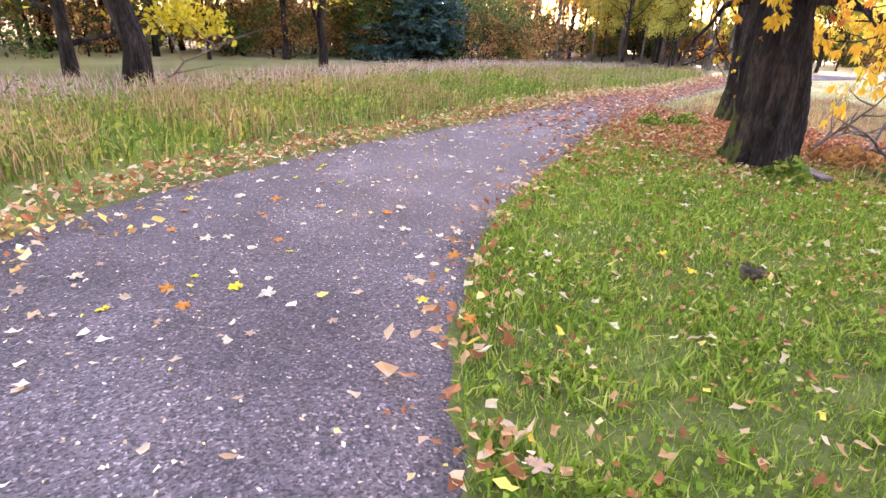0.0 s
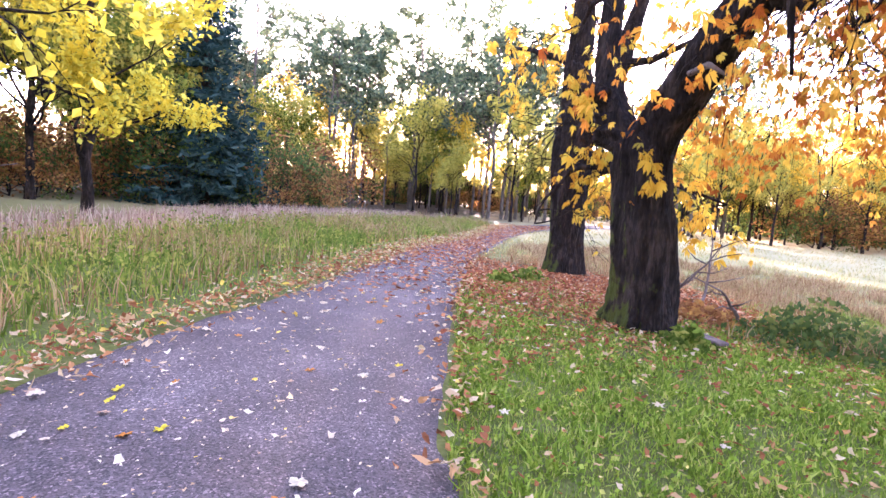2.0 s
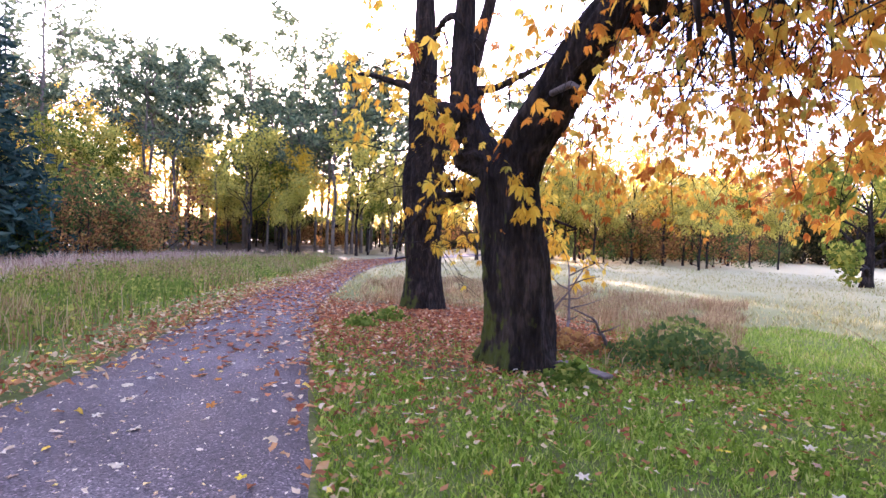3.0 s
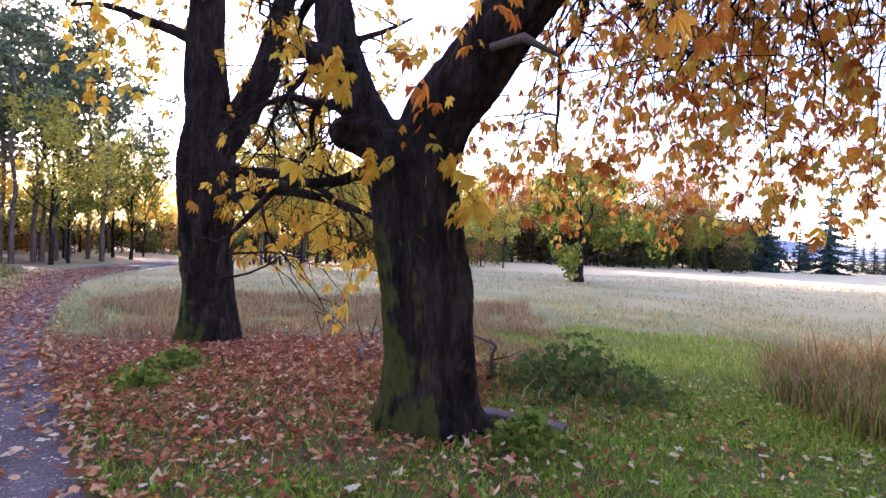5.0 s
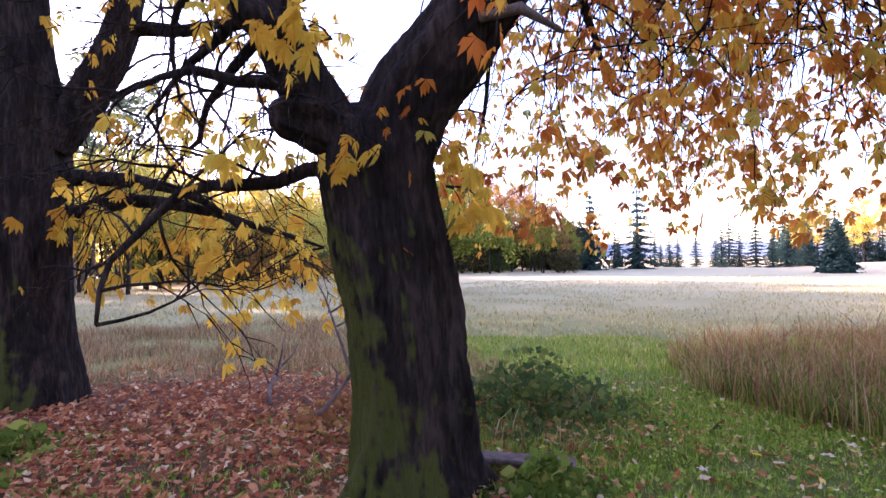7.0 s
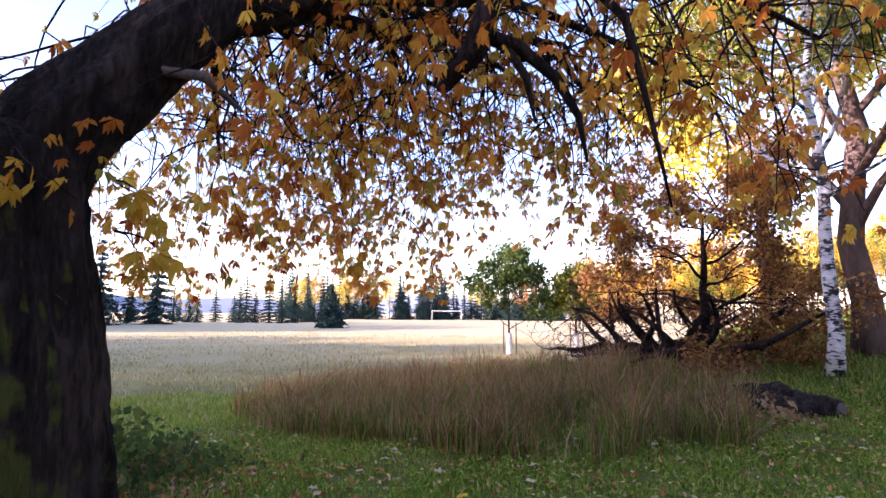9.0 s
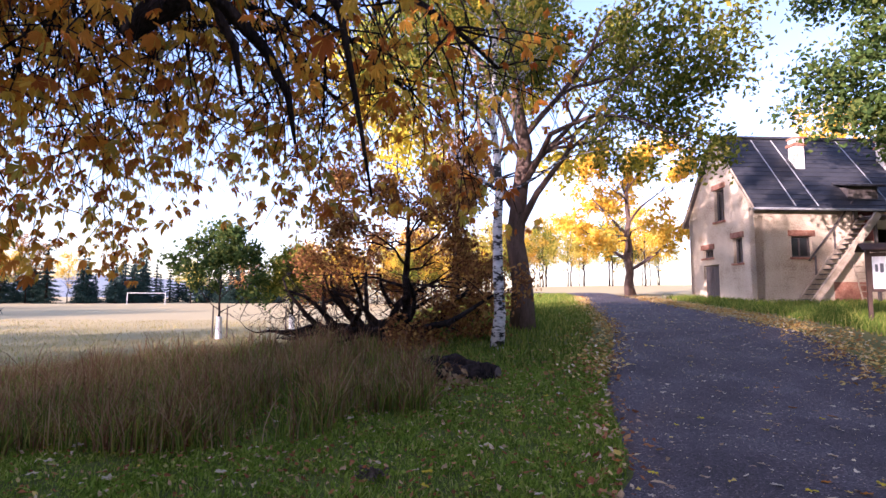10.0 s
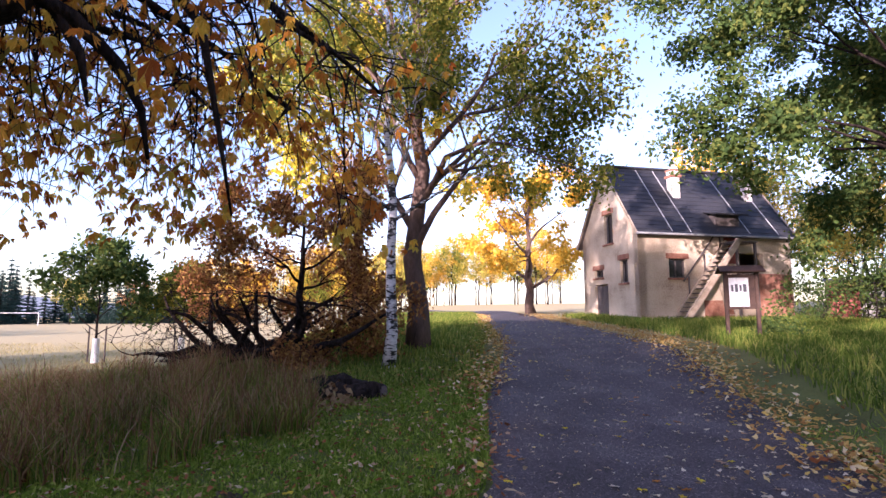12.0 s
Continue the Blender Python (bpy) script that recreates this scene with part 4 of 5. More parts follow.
    # far edge of the meadow
    for k in range(54):
        put(firs[k % 2], rng.uniform(50, 88), rng.uniform(92, 112), rng.uniform(0.4, 0.62))
    for k in range(44):
        put((leafers[0], leafers[3], bushes[0], leafers[0])[k % 4], rng.uniform(70, 92), rng.uniform(68, 90), rng.uniform(0.6, 1.0))
    for k in range(80):
        put(firs[k % 2], rng.uniform(20, 54), rng.uniform(150, 185), rng.uniform(0.7, 1.15))
    for k in range(10):
        put(leafers[(2, 3, 1)[k % 3]], rng.uniform(24, 56), rng.uniform(140, 165), rng.uniform(0.8, 1.2))
    # sunlit trees beyond the house
    for k in range(80):
        put(leafers[(2, 1, 2, 0)[k % 4]], rng.uniform(-13, 24), rng.uniform(80, 115), rng.uniform(0.6, 1.1))
    for k in range(26):
        put(leafers[1 + k % 2], rng.uniform(-52, -27), rng.uniform(38, 62), rng.uniform(0.8, 1.2))
    for k in range(12):
        put(bushes[0], rng.uniform(-60, -37), rng.uniform(28, 38), rng.uniform(0.6, 0.9))


woods()

# distant hills, the haze of the air put into their blue-grey colour
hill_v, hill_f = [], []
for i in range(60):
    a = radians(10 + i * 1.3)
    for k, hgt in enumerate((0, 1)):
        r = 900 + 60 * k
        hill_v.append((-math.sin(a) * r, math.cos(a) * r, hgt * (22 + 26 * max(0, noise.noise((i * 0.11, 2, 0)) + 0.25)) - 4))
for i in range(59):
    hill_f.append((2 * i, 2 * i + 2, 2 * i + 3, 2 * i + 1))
hills = mesh_object("backdrop", hill_v, hill_f, surface("hill_with_painted_haze", [(0.2, (0.16, 0.2, 0.24)), (0.8, (0.22, 0.26, 0.3))], 0.01, 1, 0), None)
tagged(hills, "low wooded hills on the horizon, painted in blue haze", "hill", "", "structure")


# ---- football goal ----
def goal():
    m = Matrix.Translation((-58.6, 119, float(land(-58.6, 119)))) @ pose(0, 0, 0, 0, 0, 25)
    e = thing("football_goal", m, "white wooden football goal at the meadow's far end", "goal")
    white = plain("white_paint", (0.8, 0.8, 0.78))
    for n, s, at in (("post", (0.12, 0.12, 2.44), (-3.66, 0, 1.22)), ("post", (0.12, 0.12, 2.44), (3.66, 0, 1.22)), ("crossbar", (7.44, 0.12, 0.12), (0, 0, 2.5))):
        part(n, box(bmesh.new(), s, at), white, e)


goal()

# ---- house ----
PLASTER = surface("old_cream_plaster", [(0.22, (0.26, 0.17, 0.12)), (0.42, (0.50, 0.40, 0.29)), (0.75, (0.66, 0.56, 0.43))], 0.9, 0.92, 0.5, 14)
BRICKS = surface("weathered_brick", [(0.2, (0.16, 0.07, 0.05)), (0.5, (0.32, 0.14, 0.09)), (0.8, (0.45, 0.27, 0.19))], 3, 0.95, 0.7, 18)
SLATE = surface("dark_slate_roof", [(0.2, (0.017, 0.018, 0.022)), (0.8, (0.050, 0.050, 0.058))], 1.2, 0.6, 0.4, 20, (1, 1, 1), 0.4)
OLDWOOD = surface("grey_old_planks", [(0.2, (0.06, 0.05, 0.05)), (0.8, (0.17, 0.14, 0.13))], 3, 0.9, 0.5, 20, (1, 1, 0.2))
PALEWOOD = surface("pale_timber", [(0.2, (0.3, 0.23, 0.16)), (0.8, (0.52, 0.42, 0.32))], 4, 0.8, 0.3, 25)
DARKGLASS = bpy.data.materials.new("dark_window_glass")
DARKGLASS.use_nodes = True
DARKGLASS.node_tree.nodes["Principled BSDF"].inputs["Base Color"].default_value = (0.02, 0.02, 0.022, 1)
DARKGLASS.node_tree.nodes["Principled BSDF"].inputs["Roughness"].default_value = 0.08
REDWOOD = plain("red_brown_painted_wood", (0.28, 0.07, 0.05))


def wall_with_holes(w, h, holes, depth, gable=0.0):
    """A wall w wide and h high in the xz plane, its openings cut through; gable adds a triangle on top."""
    bm = bmesh.new()
    xs = sorted({0, w, *[a for q in holes for a in (q[0], q[1])], *([w / 2] if gable else [])})
    zs = sorted({0, h, *[a for q in holes for a in (q[2], q[3])], *([h + gable] if gable else [])})
    cells = []
    for i in range(len(xs) - 1):
        for k in range(len(zs) - 1):
            x, z = (xs[i] + xs[i + 1]) / 2, (zs[k] + zs[k + 1]) / 2
            if any(q[0] < x < q[1] and q[2] < z < q[3] for q in holes):
                continue
            if z > h:
                continue
            cells.append(((xs[i], zs[k]), (xs[i + 1], zs[k]), (xs[i + 1], zs[k + 1]), (xs[i], zs[k + 1])))
    faces = list(cells)
    if gable:
        up = [q for q in holes if q[3] > h]
        if up:
            a, b, _, c = up[0]
            lim = lambda z: (z - h) / gable * w / 2
            faces += [((0, h), (a, h), (a, c), (lim(c), c)), ((b, h), (w, h), (w - lim(c), c), (b, c)), ((lim(c), c), (w - lim(c), c), (w / 2, h + gable))]
        else:
            faces.append(((0, h), (w, h), (w / 2, h + gable)))
    for poly in faces:
        bm.faces.new([bm.verts.new((x, 0, z)) for x, z in poly])
    bmesh.ops.remove_doubles(bm, verts=bm.verts, dist=0.001)
    r = bmesh.ops.extrude_face_region(bm, geom=list(bm.faces))
    for v in [q for q in r["geom"] if isinstance(q, bmesh.types.BMVert)]:
        v.co.y += depth
    bmesh.ops.recalc_face_normals(bm, faces=bm.faces)
    return bm


def window(parent, x0, x1, z0, z1, m, glass=True):
    bm = bmesh.new()
    t = 0.07
    for s, at in (((x1 - x0, 0.08, t), ((x0 + x1) / 2, 0.2, z0 + t / 2)), ((x1 - x0, 0.08, t), ((x0 + x1) / 2, 0.2, z1 - t / 2)), ((t, 0.08, z1 - z0), (x0 + t / 2, 0.2, (z0 + z1) / 2)), ((t, 0.08, z1 - z0), (x1 - t / 2, 0.2, (z0 + z1) / 2)), ((0.05, 0.07, z1 - z0), ((x0 + x1) / 2, 0.2, (z0 + z1) / 2))):
        box(bm, s, at, None, 0)
    w = part("window", bm, OLDWOOD, parent)
    w.matrix_basis = m
    bm = bmesh.new()
    box(bm, (x1 - x0, 0.01, z1 - z0), ((x0 + x1) / 2, 0.23, (z0 + z1) / 2), None, 0)
    part("pane", bm, DARKGLASS, w)
    bm = bmesh.new()
    box(bm, (x1 - x0 + 0.3, 0.12, 0.28), ((x0 + x1) / 2, 0.0, z1 + 0.14))
    part("lintel", bm, BRICKS, w, "exposed brick lintel")
    bm = bmesh.new()
    box(bm, (x1 - x0 + 0.2, 0.16, 0.1), ((x0 + x1) / 2, -0.02, z0 - 0.05))
    part("sill", bm, BRICKS, w)


def house():
    W, L, H, R = 6.0, 9.3, 4.75, 3.95
    base = 1.32
    # local x along the long front, y away from it, origin in the corner by the lane
    m = Matrix.Translation((15.48, 22.18, base)) @ pose(0, 0, 0, 0, 0, -1.1)
    e = thing("house", m, "old farm building with peeling cream plaster and slate roof", "house")
    front = [(1.75, 2.75, 2.2, 3.2), (5.1, 6.0, 3.0, 4.6), (5.9, 7.5, 2.6, 3.6)]
    part("wall", wall_with_holes(L, H, front, 0.4), PLASTER, e)
    g = [(3.1, 4.6, 0.0, 2.05), (1.0, 1.75, 2.0, 3.25), (3.6, 4.6, 2.45, 2.9), (2.4, 3.3, 4.3, 6.0)]
    # gable towards the lane: its own x runs from the front corner backwards
    gm = Matrix(((0, 1, 0, 0), (1, 0, 0, 0), (0, 0, 1, 0), (0, 0, 0, 1)))
    gable = wall_with_holes(W, H, g, 0.4, R)
    w = part("wall", gable, PLASTER, e)
    w.matrix_basis = gm
    w = part("wall", wall_with_holes(W, H, [], 0.4, R), PLASTER, e)
    w.matrix_basis = Matrix.Translation((L - 0.4, 0, 0)) @ gm
    w = part("wall", wall_with_holes(L, H, [], 0.4), PLASTER, e)
    w.matrix_basis = Matrix.Translation((0, W - 0.4, 0))
    bm = bmesh.new()
    box(bm, (L - 0.8, W - 0.8, 0.1), (L / 2, W / 2, 0.0), None, 0)
    part("floor", bm, OLDWOOD, e)
    # brick showing where plaster has fallen
    for at, s in (((8.0, -0.02, 1.3), (2.4, 0.06, 2.4)), ((4.6, -0.015, 0.55), (1.8, 0.05, 1.0))):
        bm = bmesh.new()
        box(bm, s, at, None, 0.02)
        part("bare_brickwork", bm, BRICKS, e, "bare red brick where plaster fell")
    for q in front[:1]:
        window(e, *q, Matrix())
    for q in g[1:]:
        window(e, *q, gm)
    bm = bmesh.new()
    box(bm, (1.46, 0.03, 1.98), (3.85, 0.19, 1.0))
    d = part("door", bm, OLDWOOD, e, "grey plank double door")
    d.matrix_basis = gm
    for k in range(6):
        bm = bmesh.new()
        box(bm, (0.235, 0.04, 2.0), (3.1 + 0.125 + 0.25 * k, 0.15, 1.0))
        part("plank", bm, OLDWOOD, d)
    bm = bmesh.new()
    box(bm, (0.85, 0.05, 1.55), (5.55, 0.15, 3.8))
    part("door", bm, REDWOOD, e, "red-brown loft door")
    # roof of slate courses on two slopes
    slope = math.hypot(W / 2 + 0.35, (R / (W / 2)) * (W / 2 + 0.35))
    ang = math.atan2(R, W / 2)
    for sgn in (1, -1):
        bm = bmesh.new()
        box(bm, (L + 0.4, slope, 0.04), (L / 2, W / 2 - sgn * (W / 2 + 0.35) / 2, H + R / 2 - 0.17), Matrix.Rotation(sgn * ang, 3, "X"), 0)
        roof = part("roof", bm, OLDWOOD, e, "slate roof slope on old boards")
        rows = 16
        for k in range(rows):
            bm = bmesh.new()
            u = (k + 0.5) / rows
            y = W / 2 - sgn * (W / 2 + 0.35) * (1 - u)
            z = H + R - (R / (W / 2)) * (W / 2 + 0.35) * (1 - u) + 0.12
            box(bm, (L + 0.5, slope / rows * 1.06, 0.05), (L / 2, y, z), Matrix.Rotation(sgn * (ang - 0.05), 3, "X"), 0)
            part("slate_course", bm, SLATE, roof)
    bm = bmesh.new()
    box(bm, (L + 0.5, 0.3, 0.12), (L / 2, W / 2, H + R + 0.16))
    part("ridge", bm, SLATE, e)
    for x in (-0.22, L + 0.22):
        for sgn in (1, -1):
            bm = bmesh.new()
            box(bm, (0.06, slope, 0.16), (x, W / 2 - sgn * (W / 2 + 0.35) / 2, H + R / 2 - 0.12), Matrix.Rotation(sgn * ang, 3, "X"), 0)
            part("bargeboard", bm, PALEWOOD, e, "pale weathered bargeboard")
    bm = bmesh.new()
    box(bm, (L + 0.5, 0.12, 0.1), (L / 2, -0.42, H - 0.32))
    part("gutter", bm, plain("zinc", (0.35, 0.36, 0.37), 0.4), e)
    for x in (1.9, 3.0, 6.6, 8.4):
        bm = bmesh.new()
        box(bm, (0.05, slope * 0.93, 0.03), (x, W / 2 - (W / 2 + 0.35) / 2, H + R / 2 - 0.06), Matrix.Rotation(ang, 3, "X"), 0)
        part("lightning_strip", bm, plain("pale_metal", (0.5, 0.5, 0.5), 0.4), e, "pale metal roof strip")
    white = surface("whitewashed_brick", [(0.3, (0.3, 0.2, 0.15)), (0.45, (0.65, 0.6, 0.55)), (0.8, (0.78, 0.75, 0.7))], 3, 0.9, 0.4, 16)
    for x, y in ((3.5, 1.7), (8.2, 1.7)):
        z = H + R * y / (W / 2)
        bm = bmesh.new()
        box(bm, (0.5, 0.5, 1.9), (x, y, z + 0.5), None, 0.02)
        c = part("chimney", bm, white, e, "whitewashed brick chimney")
        bm = bmesh.new()
        box(bm, (0.66, 0.66, 0.14), (x, y, z + 1.1))
        box(bm, (0.6, 0.6, 0.1), (x, y, z + 1.45))
        part("chimney_cap", bm, BRICKS, c)
        bm = bmesh.new()
        box(bm, (0.22, 0.22, 0.6), (x, y, z + 1.75), None, 0.03)
        part("chimney_pot", bm, white, c)
    # dormer over the loft door
    bm = bmesh.new()
    box(bm, (1.5, 1.6, 0.9), (5.5, 0.9, H + 0.5))
    d = part("dormer", bm, OLDWOOD, e, "dark timber dormer above the loft door")
    bm = bmesh.new()
    box(bm, (2.0, 2.1, 0.09), (5.5, 0.7, H + 1.15), Matrix.Rotation(0.25, 3, "X"))
    part("dormer_roof", bm, SLATE, d)


house()


def stair():
    m = Matrix.Translation((15.48, 22.18, 1.32)) @ pose(0, 0, 0, 0, 0, -1.1)
    e = thing("outside_stair", m, "steep pale timber outside stair leaning on the house", "stairs")
    a, b = Vector((1.9, -0.7, 0.0)), Vector((5.2, -0.7, 4.1))
    d = b - a
    rot = Matrix.Rotation(-math.atan2(d.z, d.x), 3, "Y")
    for y in (-1.0, -0.15):
        bm = bmesh.new()
        box(bm, (d.length, 0.12, 0.32), ((a.x + b.x) / 2, y, (a.z + b.z) / 2 + 0.05), rot)
        part("stringer", bm, PALEWOOD, e, "pale timber beam")
    for k in range(17):
        p = a.lerp(b, (k + 0.6) / 17.5)
        bm = bmesh.new()
        box(bm, (0.24, 0.76, 0.04), (p.x, -0.575, p.z + 0.08))
        part("tread", bm, OLDWOOD, e)
    bm = bmesh.new()
    q = rot
    box(bm, (d.length * 0.7, 0.06, 0.08), (a.x * 0.4 + b.x * 0.6 - 0.25, -0.12, a.z * 0.4 + b.z * 0.6 + 1.0), rot)
    part("handrail", bm, OLDWOOD, e)
    for u in (0.3, 0.6, 0.9):
        p = a.lerp(b, u)
        bm = bmesh.new()
        box(bm, (0.07, 0.07, 1.0), (p.x - 0.1, -0.12, p.z + 0.55))
        part("baluster", bm, OLDWOOD, e)
    bm = bmesh.new()
    box(bm, (1.4, 0.95, 0.08), (5.6, -0.5, 4.05))
    part("landing", bm, OLDWOOD, e)
    for x in (5.1, 6.2):
        bm = bmesh.new()
        box(bm, (0.12, 0.12, 4.05), (x, -0.9, 2.0))
        part("post", bm, OLDWOOD, e)
    e2 = thing("ladder", m, "short wooden ladder leaning on the brick wall", "ladder")
    for x in (4.6, 5.1):
        bm = bmesh.new()
        box(bm, (0.06, 0.06, 2.1), (x, -0.35, 1.0), Matrix.Rotation(-0.25, 3, "X"))
        part("rail", bm, PALEWOOD, e2)
    for k in range(6):
        bm = bmesh.new()
        box(bm, (0.5, 0.04, 0.04), (4.85, -0.35 + (0.3 - k * 0.12) * -0.9 - 0.02, 0.3 + k * 0.3))
        part("rung", bm, PALEWOOD, e2)


stair()


# ---- notice board ----
def notice_board():
    gz = float(land(12.4, 12.1))
    e = thing("notice_board", Matrix.Translation((12.4, 12.14, gz)) @ pose(0, 0, 0, 0, 0, -27) @ Matrix.Scale(0.84, 4), "roofed wooden notice board with a white poster", "notice board")
    dark = surface("dark_stained_wood", [(0.2, (0.03, 0.017, 0.012)), (0.8, (0.09, 0.05, 0.035))], 4, 0.7, 0.3, 25)
    for x in (-0.52, 0.52):
        bm = bmesh.new()
        box(bm, (0.12, 0.12, 2.5), (x, 0.05, 1.2))
        part("post", bm, dark, e)
    bm = bmesh.new()
    box(bm, (0.98, 0.05, 1.3), (0, 0.06, 1.72))
    part("board", bm, dark, e)
    bm = bmesh.new()
    box(bm, (0.66, 0.015, 1.06), (-0.08, 0.02, 1.70), None, 0.003)
    poster = part("poster", bm, plain("white_paper", (0.8, 0.8, 0.8), 0.7), e, "white poster with a dark photograph")
    ink = plain("dark_print", (0.10, 0.10, 0.11), 0.7)
    for k, (w, h) in enumerate(((0.08, 0.24), (0.1, 0.3), (0.07, 0.22), (0.12, 0.28))):
        bm = bmesh.new()
        box(bm, (w, 0.004, h), (-0.3 + 0.14 * k, 0.010, 1.85), None, 0)
        part("printed_figure", bm, ink, poster)
    for sgn in (1, -1):
        bm = bmesh.new()
        box(bm, (1.5, 0.5, 0.05), (0, 0.05 - sgn * 0.2, 2.55), Matrix.Rotation(sgn * 0.5, 3, "X"))
        part("roof", bm, dark, e)


notice_board()


def shed(x, y, w, h, turn, mat, label):
    e = thing("shed", Matrix.Translation((x, y, float(land(x, y)))) @ pose(0, 0, 0, 0, 0, turn), label, "shed")
    for k in range(int(w / 0.2)):
        part("plank", box(bmesh.new(), (0.19, 0.05, h), (-w / 2 + 0.1 + 0.2 * k, 0, h / 2)), mat, e)
    bm = bmesh.new()
    box(bm, (w - 0.1, 1.6, h), (0, 0.85, h / 2))
    part("body", bm, mat, e)
    bm = bmesh.new()
    box(bm, (w + 0.3, 2.0, 0.08), (0, 0.8, h + 0.08), Matrix.Rotation(0.12, 3, "X"))
    part("roof", bm, SLATE, e)


shed(25.4, 19.65, 1.3, 2.0, -43, REDWOOD, "small red-brown wooden shed under the trees")
shed(27.2, 19.7, 1.0, 1.9, -43, plain("pale_board", (0.34, 0.33, 0.31)), "pale painted wooden hut under the trees")


# ---- log pile, plank, dead branches, molehill ----
def log_pile():
    rng = np.random.default_rng(4)
    for k, (x, y, z, r, L, turn) in enumerate(((-0.04, 7.04, -0.06, 0.19, 1.4, -5), (0.32, 7.24, -0.02, 0.20, 1.0, -38), (-0.15, 7.4, 0.1, 0.13, 0.8, 22), (-0.58, 7.36, -0.06, 0.17, 0.8, 57))):
        e = thing("log", Matrix.Translation((x, y, float(land(x, y)) + z)) @ pose(0, 0, 0, 0, 0, turn), "rotting dark log in the grass beside the lane", "log", "log pile")
        t = Tubes()
        t.add([(-L / 2 + L * i / 6, 0.03 * rng.normal(), 0.02 * rng.normal() + 0.08) for i in range(7)], [r * rng.uniform(0.7, 1.15) * (0.6 if i in (0, 6) else 1) for i in range(7)], 14, 0.4, k)
        t.make("bark", BARK, e)
        bm = bmesh.new()
        bmesh.ops.create_cone(bm, cap_ends=True, segments=14, radius1=r * 0.5, radius2=r * 0.5, depth=0.02, matrix=Matrix.Translation((L / 2 + 0.005, 0, 0.08)) @ Matrix.Rotation(math.pi / 2, 4, "Y"))
        part("cut_end", bm, DEADWOOD, e)


log_pile()
pk = thing("plank", Matrix.Translation((-4.35, 1.0, 0.03)) @ pose(0, 0, 0, 2, 0, 62), "weathered grey plank lying at the tree's foot", "plank")
part("board", box(bmesh.new(), (0.75, 0.16, 0.04), (0, 0, 0.04)), DEADWOOD, pk)


def dead_branch(x, y, turn, seed, size, label):
    rng = np.random.default_rng(seed)
    e = thing("dead_branch", stand(x, y, turn), label, "branch", "dead branches")
    t = Tubes()
    p, d = [Vector((0, 0, 0.05))], Vector((1, 0, 0.45)).normalized()
    for i in range(8):
        d = (d + Vector(rng.normal(0, 0.2, 3)) + Vector((0, 0, 0.02))).normalized()
        p.append(p[-1] + d * size / 8)
        p[-1].z = max(p[-1].z, 0.04)
    t.add(p, [0.03 * (1 - 0.75 * i / 8) for i in range(9)], 6)
    for i in (2, 3, 5, 6):
        dd = Vector((rng.normal(0.4, 0.5), rng.normal(0, 0.7), abs(rng.normal(0.5, 0.4)))).normalized()
        t.add([p[i], p[i] + dd * size * 0.16, p[i] + dd * size * 0.3 + Vector(rng.normal(0, 0.05, 3))], [0.015, 0.011, 0.004], 5)
    t.make("wood", DEADWOOD, e)


dead_branch(-6.6, 0.0, 160, 1, 1.9, "grey forked dead branch sticking out of the litter")
dead_branch(-6.3, -0.5, 60, 2, 1.5, "grey forked dead branch sticking out of the litter")
dead_branch(-7.0, -0.9, 210, 3, 1.6, "grey forked dead branch sticking out of the litter")
dead_branch(-6.2, 0.8, 20, 4, 1.4, "grey forked dead branch sticking out of the litter")
dead_branch(4.2, -8.4, 150, 5, 3.4, "long fallen bough at the foot of the leaning tree")
dead_branch(5.9, -7.4, 10, 6, 3.0, "long fallen bough at the foot of the leaning tree")
rng0 = np.random.default_rng(9)
mv, mf = leaf_cards(np.stack([rng0.normal(-1.01, 0.06, 150), rng0.normal(3.1, 0.06, 150), 0.03 + rng0.uniform(0, 0.04, 150)], 1), 0.02, rng0, 0, 0.5, 0.9)
mole = tagged(mesh_object("molehill", mv, mf, surface("dark_soil", [(0.2, (0.06, 0.045, 0.03)), (0.8, (0.16, 0.12, 0.09))], 8)), "small crumbly molehill in the lawn", "molehill", "", "stuff")


# ---- grass, weeds and fallen leaves ----
def scatter(n, x0, x1, y0, y1, keep, seed):
    rng = np.random.default_rng(seed)
    x, y = rng.uniform(x0, x1, n), rng.uniform(y0, y1, n)
    k = keep(x, y, rng)
    return x[k], y[k], rng


def patchy(x, y, scale, off=0.0):
    return np.array([noise.noise((a * scale + off, b * scale, off)) for a, b in zip(x, y)])


def grass(name, mat, pts, height, width, label, lean=0.35, steps=2, ragged=0.0):
    x, y, rng = pts
    if ragged:
        height = height * (1 + ragged * patchy(x, y, 1.4, 5) + 0.6 * ragged * patchy(x, y, 4.0, 1))
    v, f = blades(x, y, land(x, y) - 0.02, height, width, rng, lean, steps)
    tagged(mesh_object(name, v, f, mat), label, "grass", "", "stuff")


def sides(x, y):
    """Distance to each edge of the lane, and whether on it."""
    return edge_gap(x, y, INNER), edge_gap(x, y, OUTER), on_road(x, y)


def inner_side(x, y):
    gi, go, r = sides(x, y)
    return (~r) & (gi < go), gi


def outer_side(x, y):
    gi, go, r = sides(x, y)
    return (~r) & (go <= gi), go


def lawn(x, y, rng):
    s, g = inner_side(x, y)
    litter = np.hypot(x + 6.0, y + 1.9) < 2.6 + 1.2 * patchy(x, y, 0.9) + rng.random(len(x)) * 2.2
    return s & (g > 0.04) & (rng.random(len(x)) < np.where(litter, 0.28, 1.0)) & (g < 9)


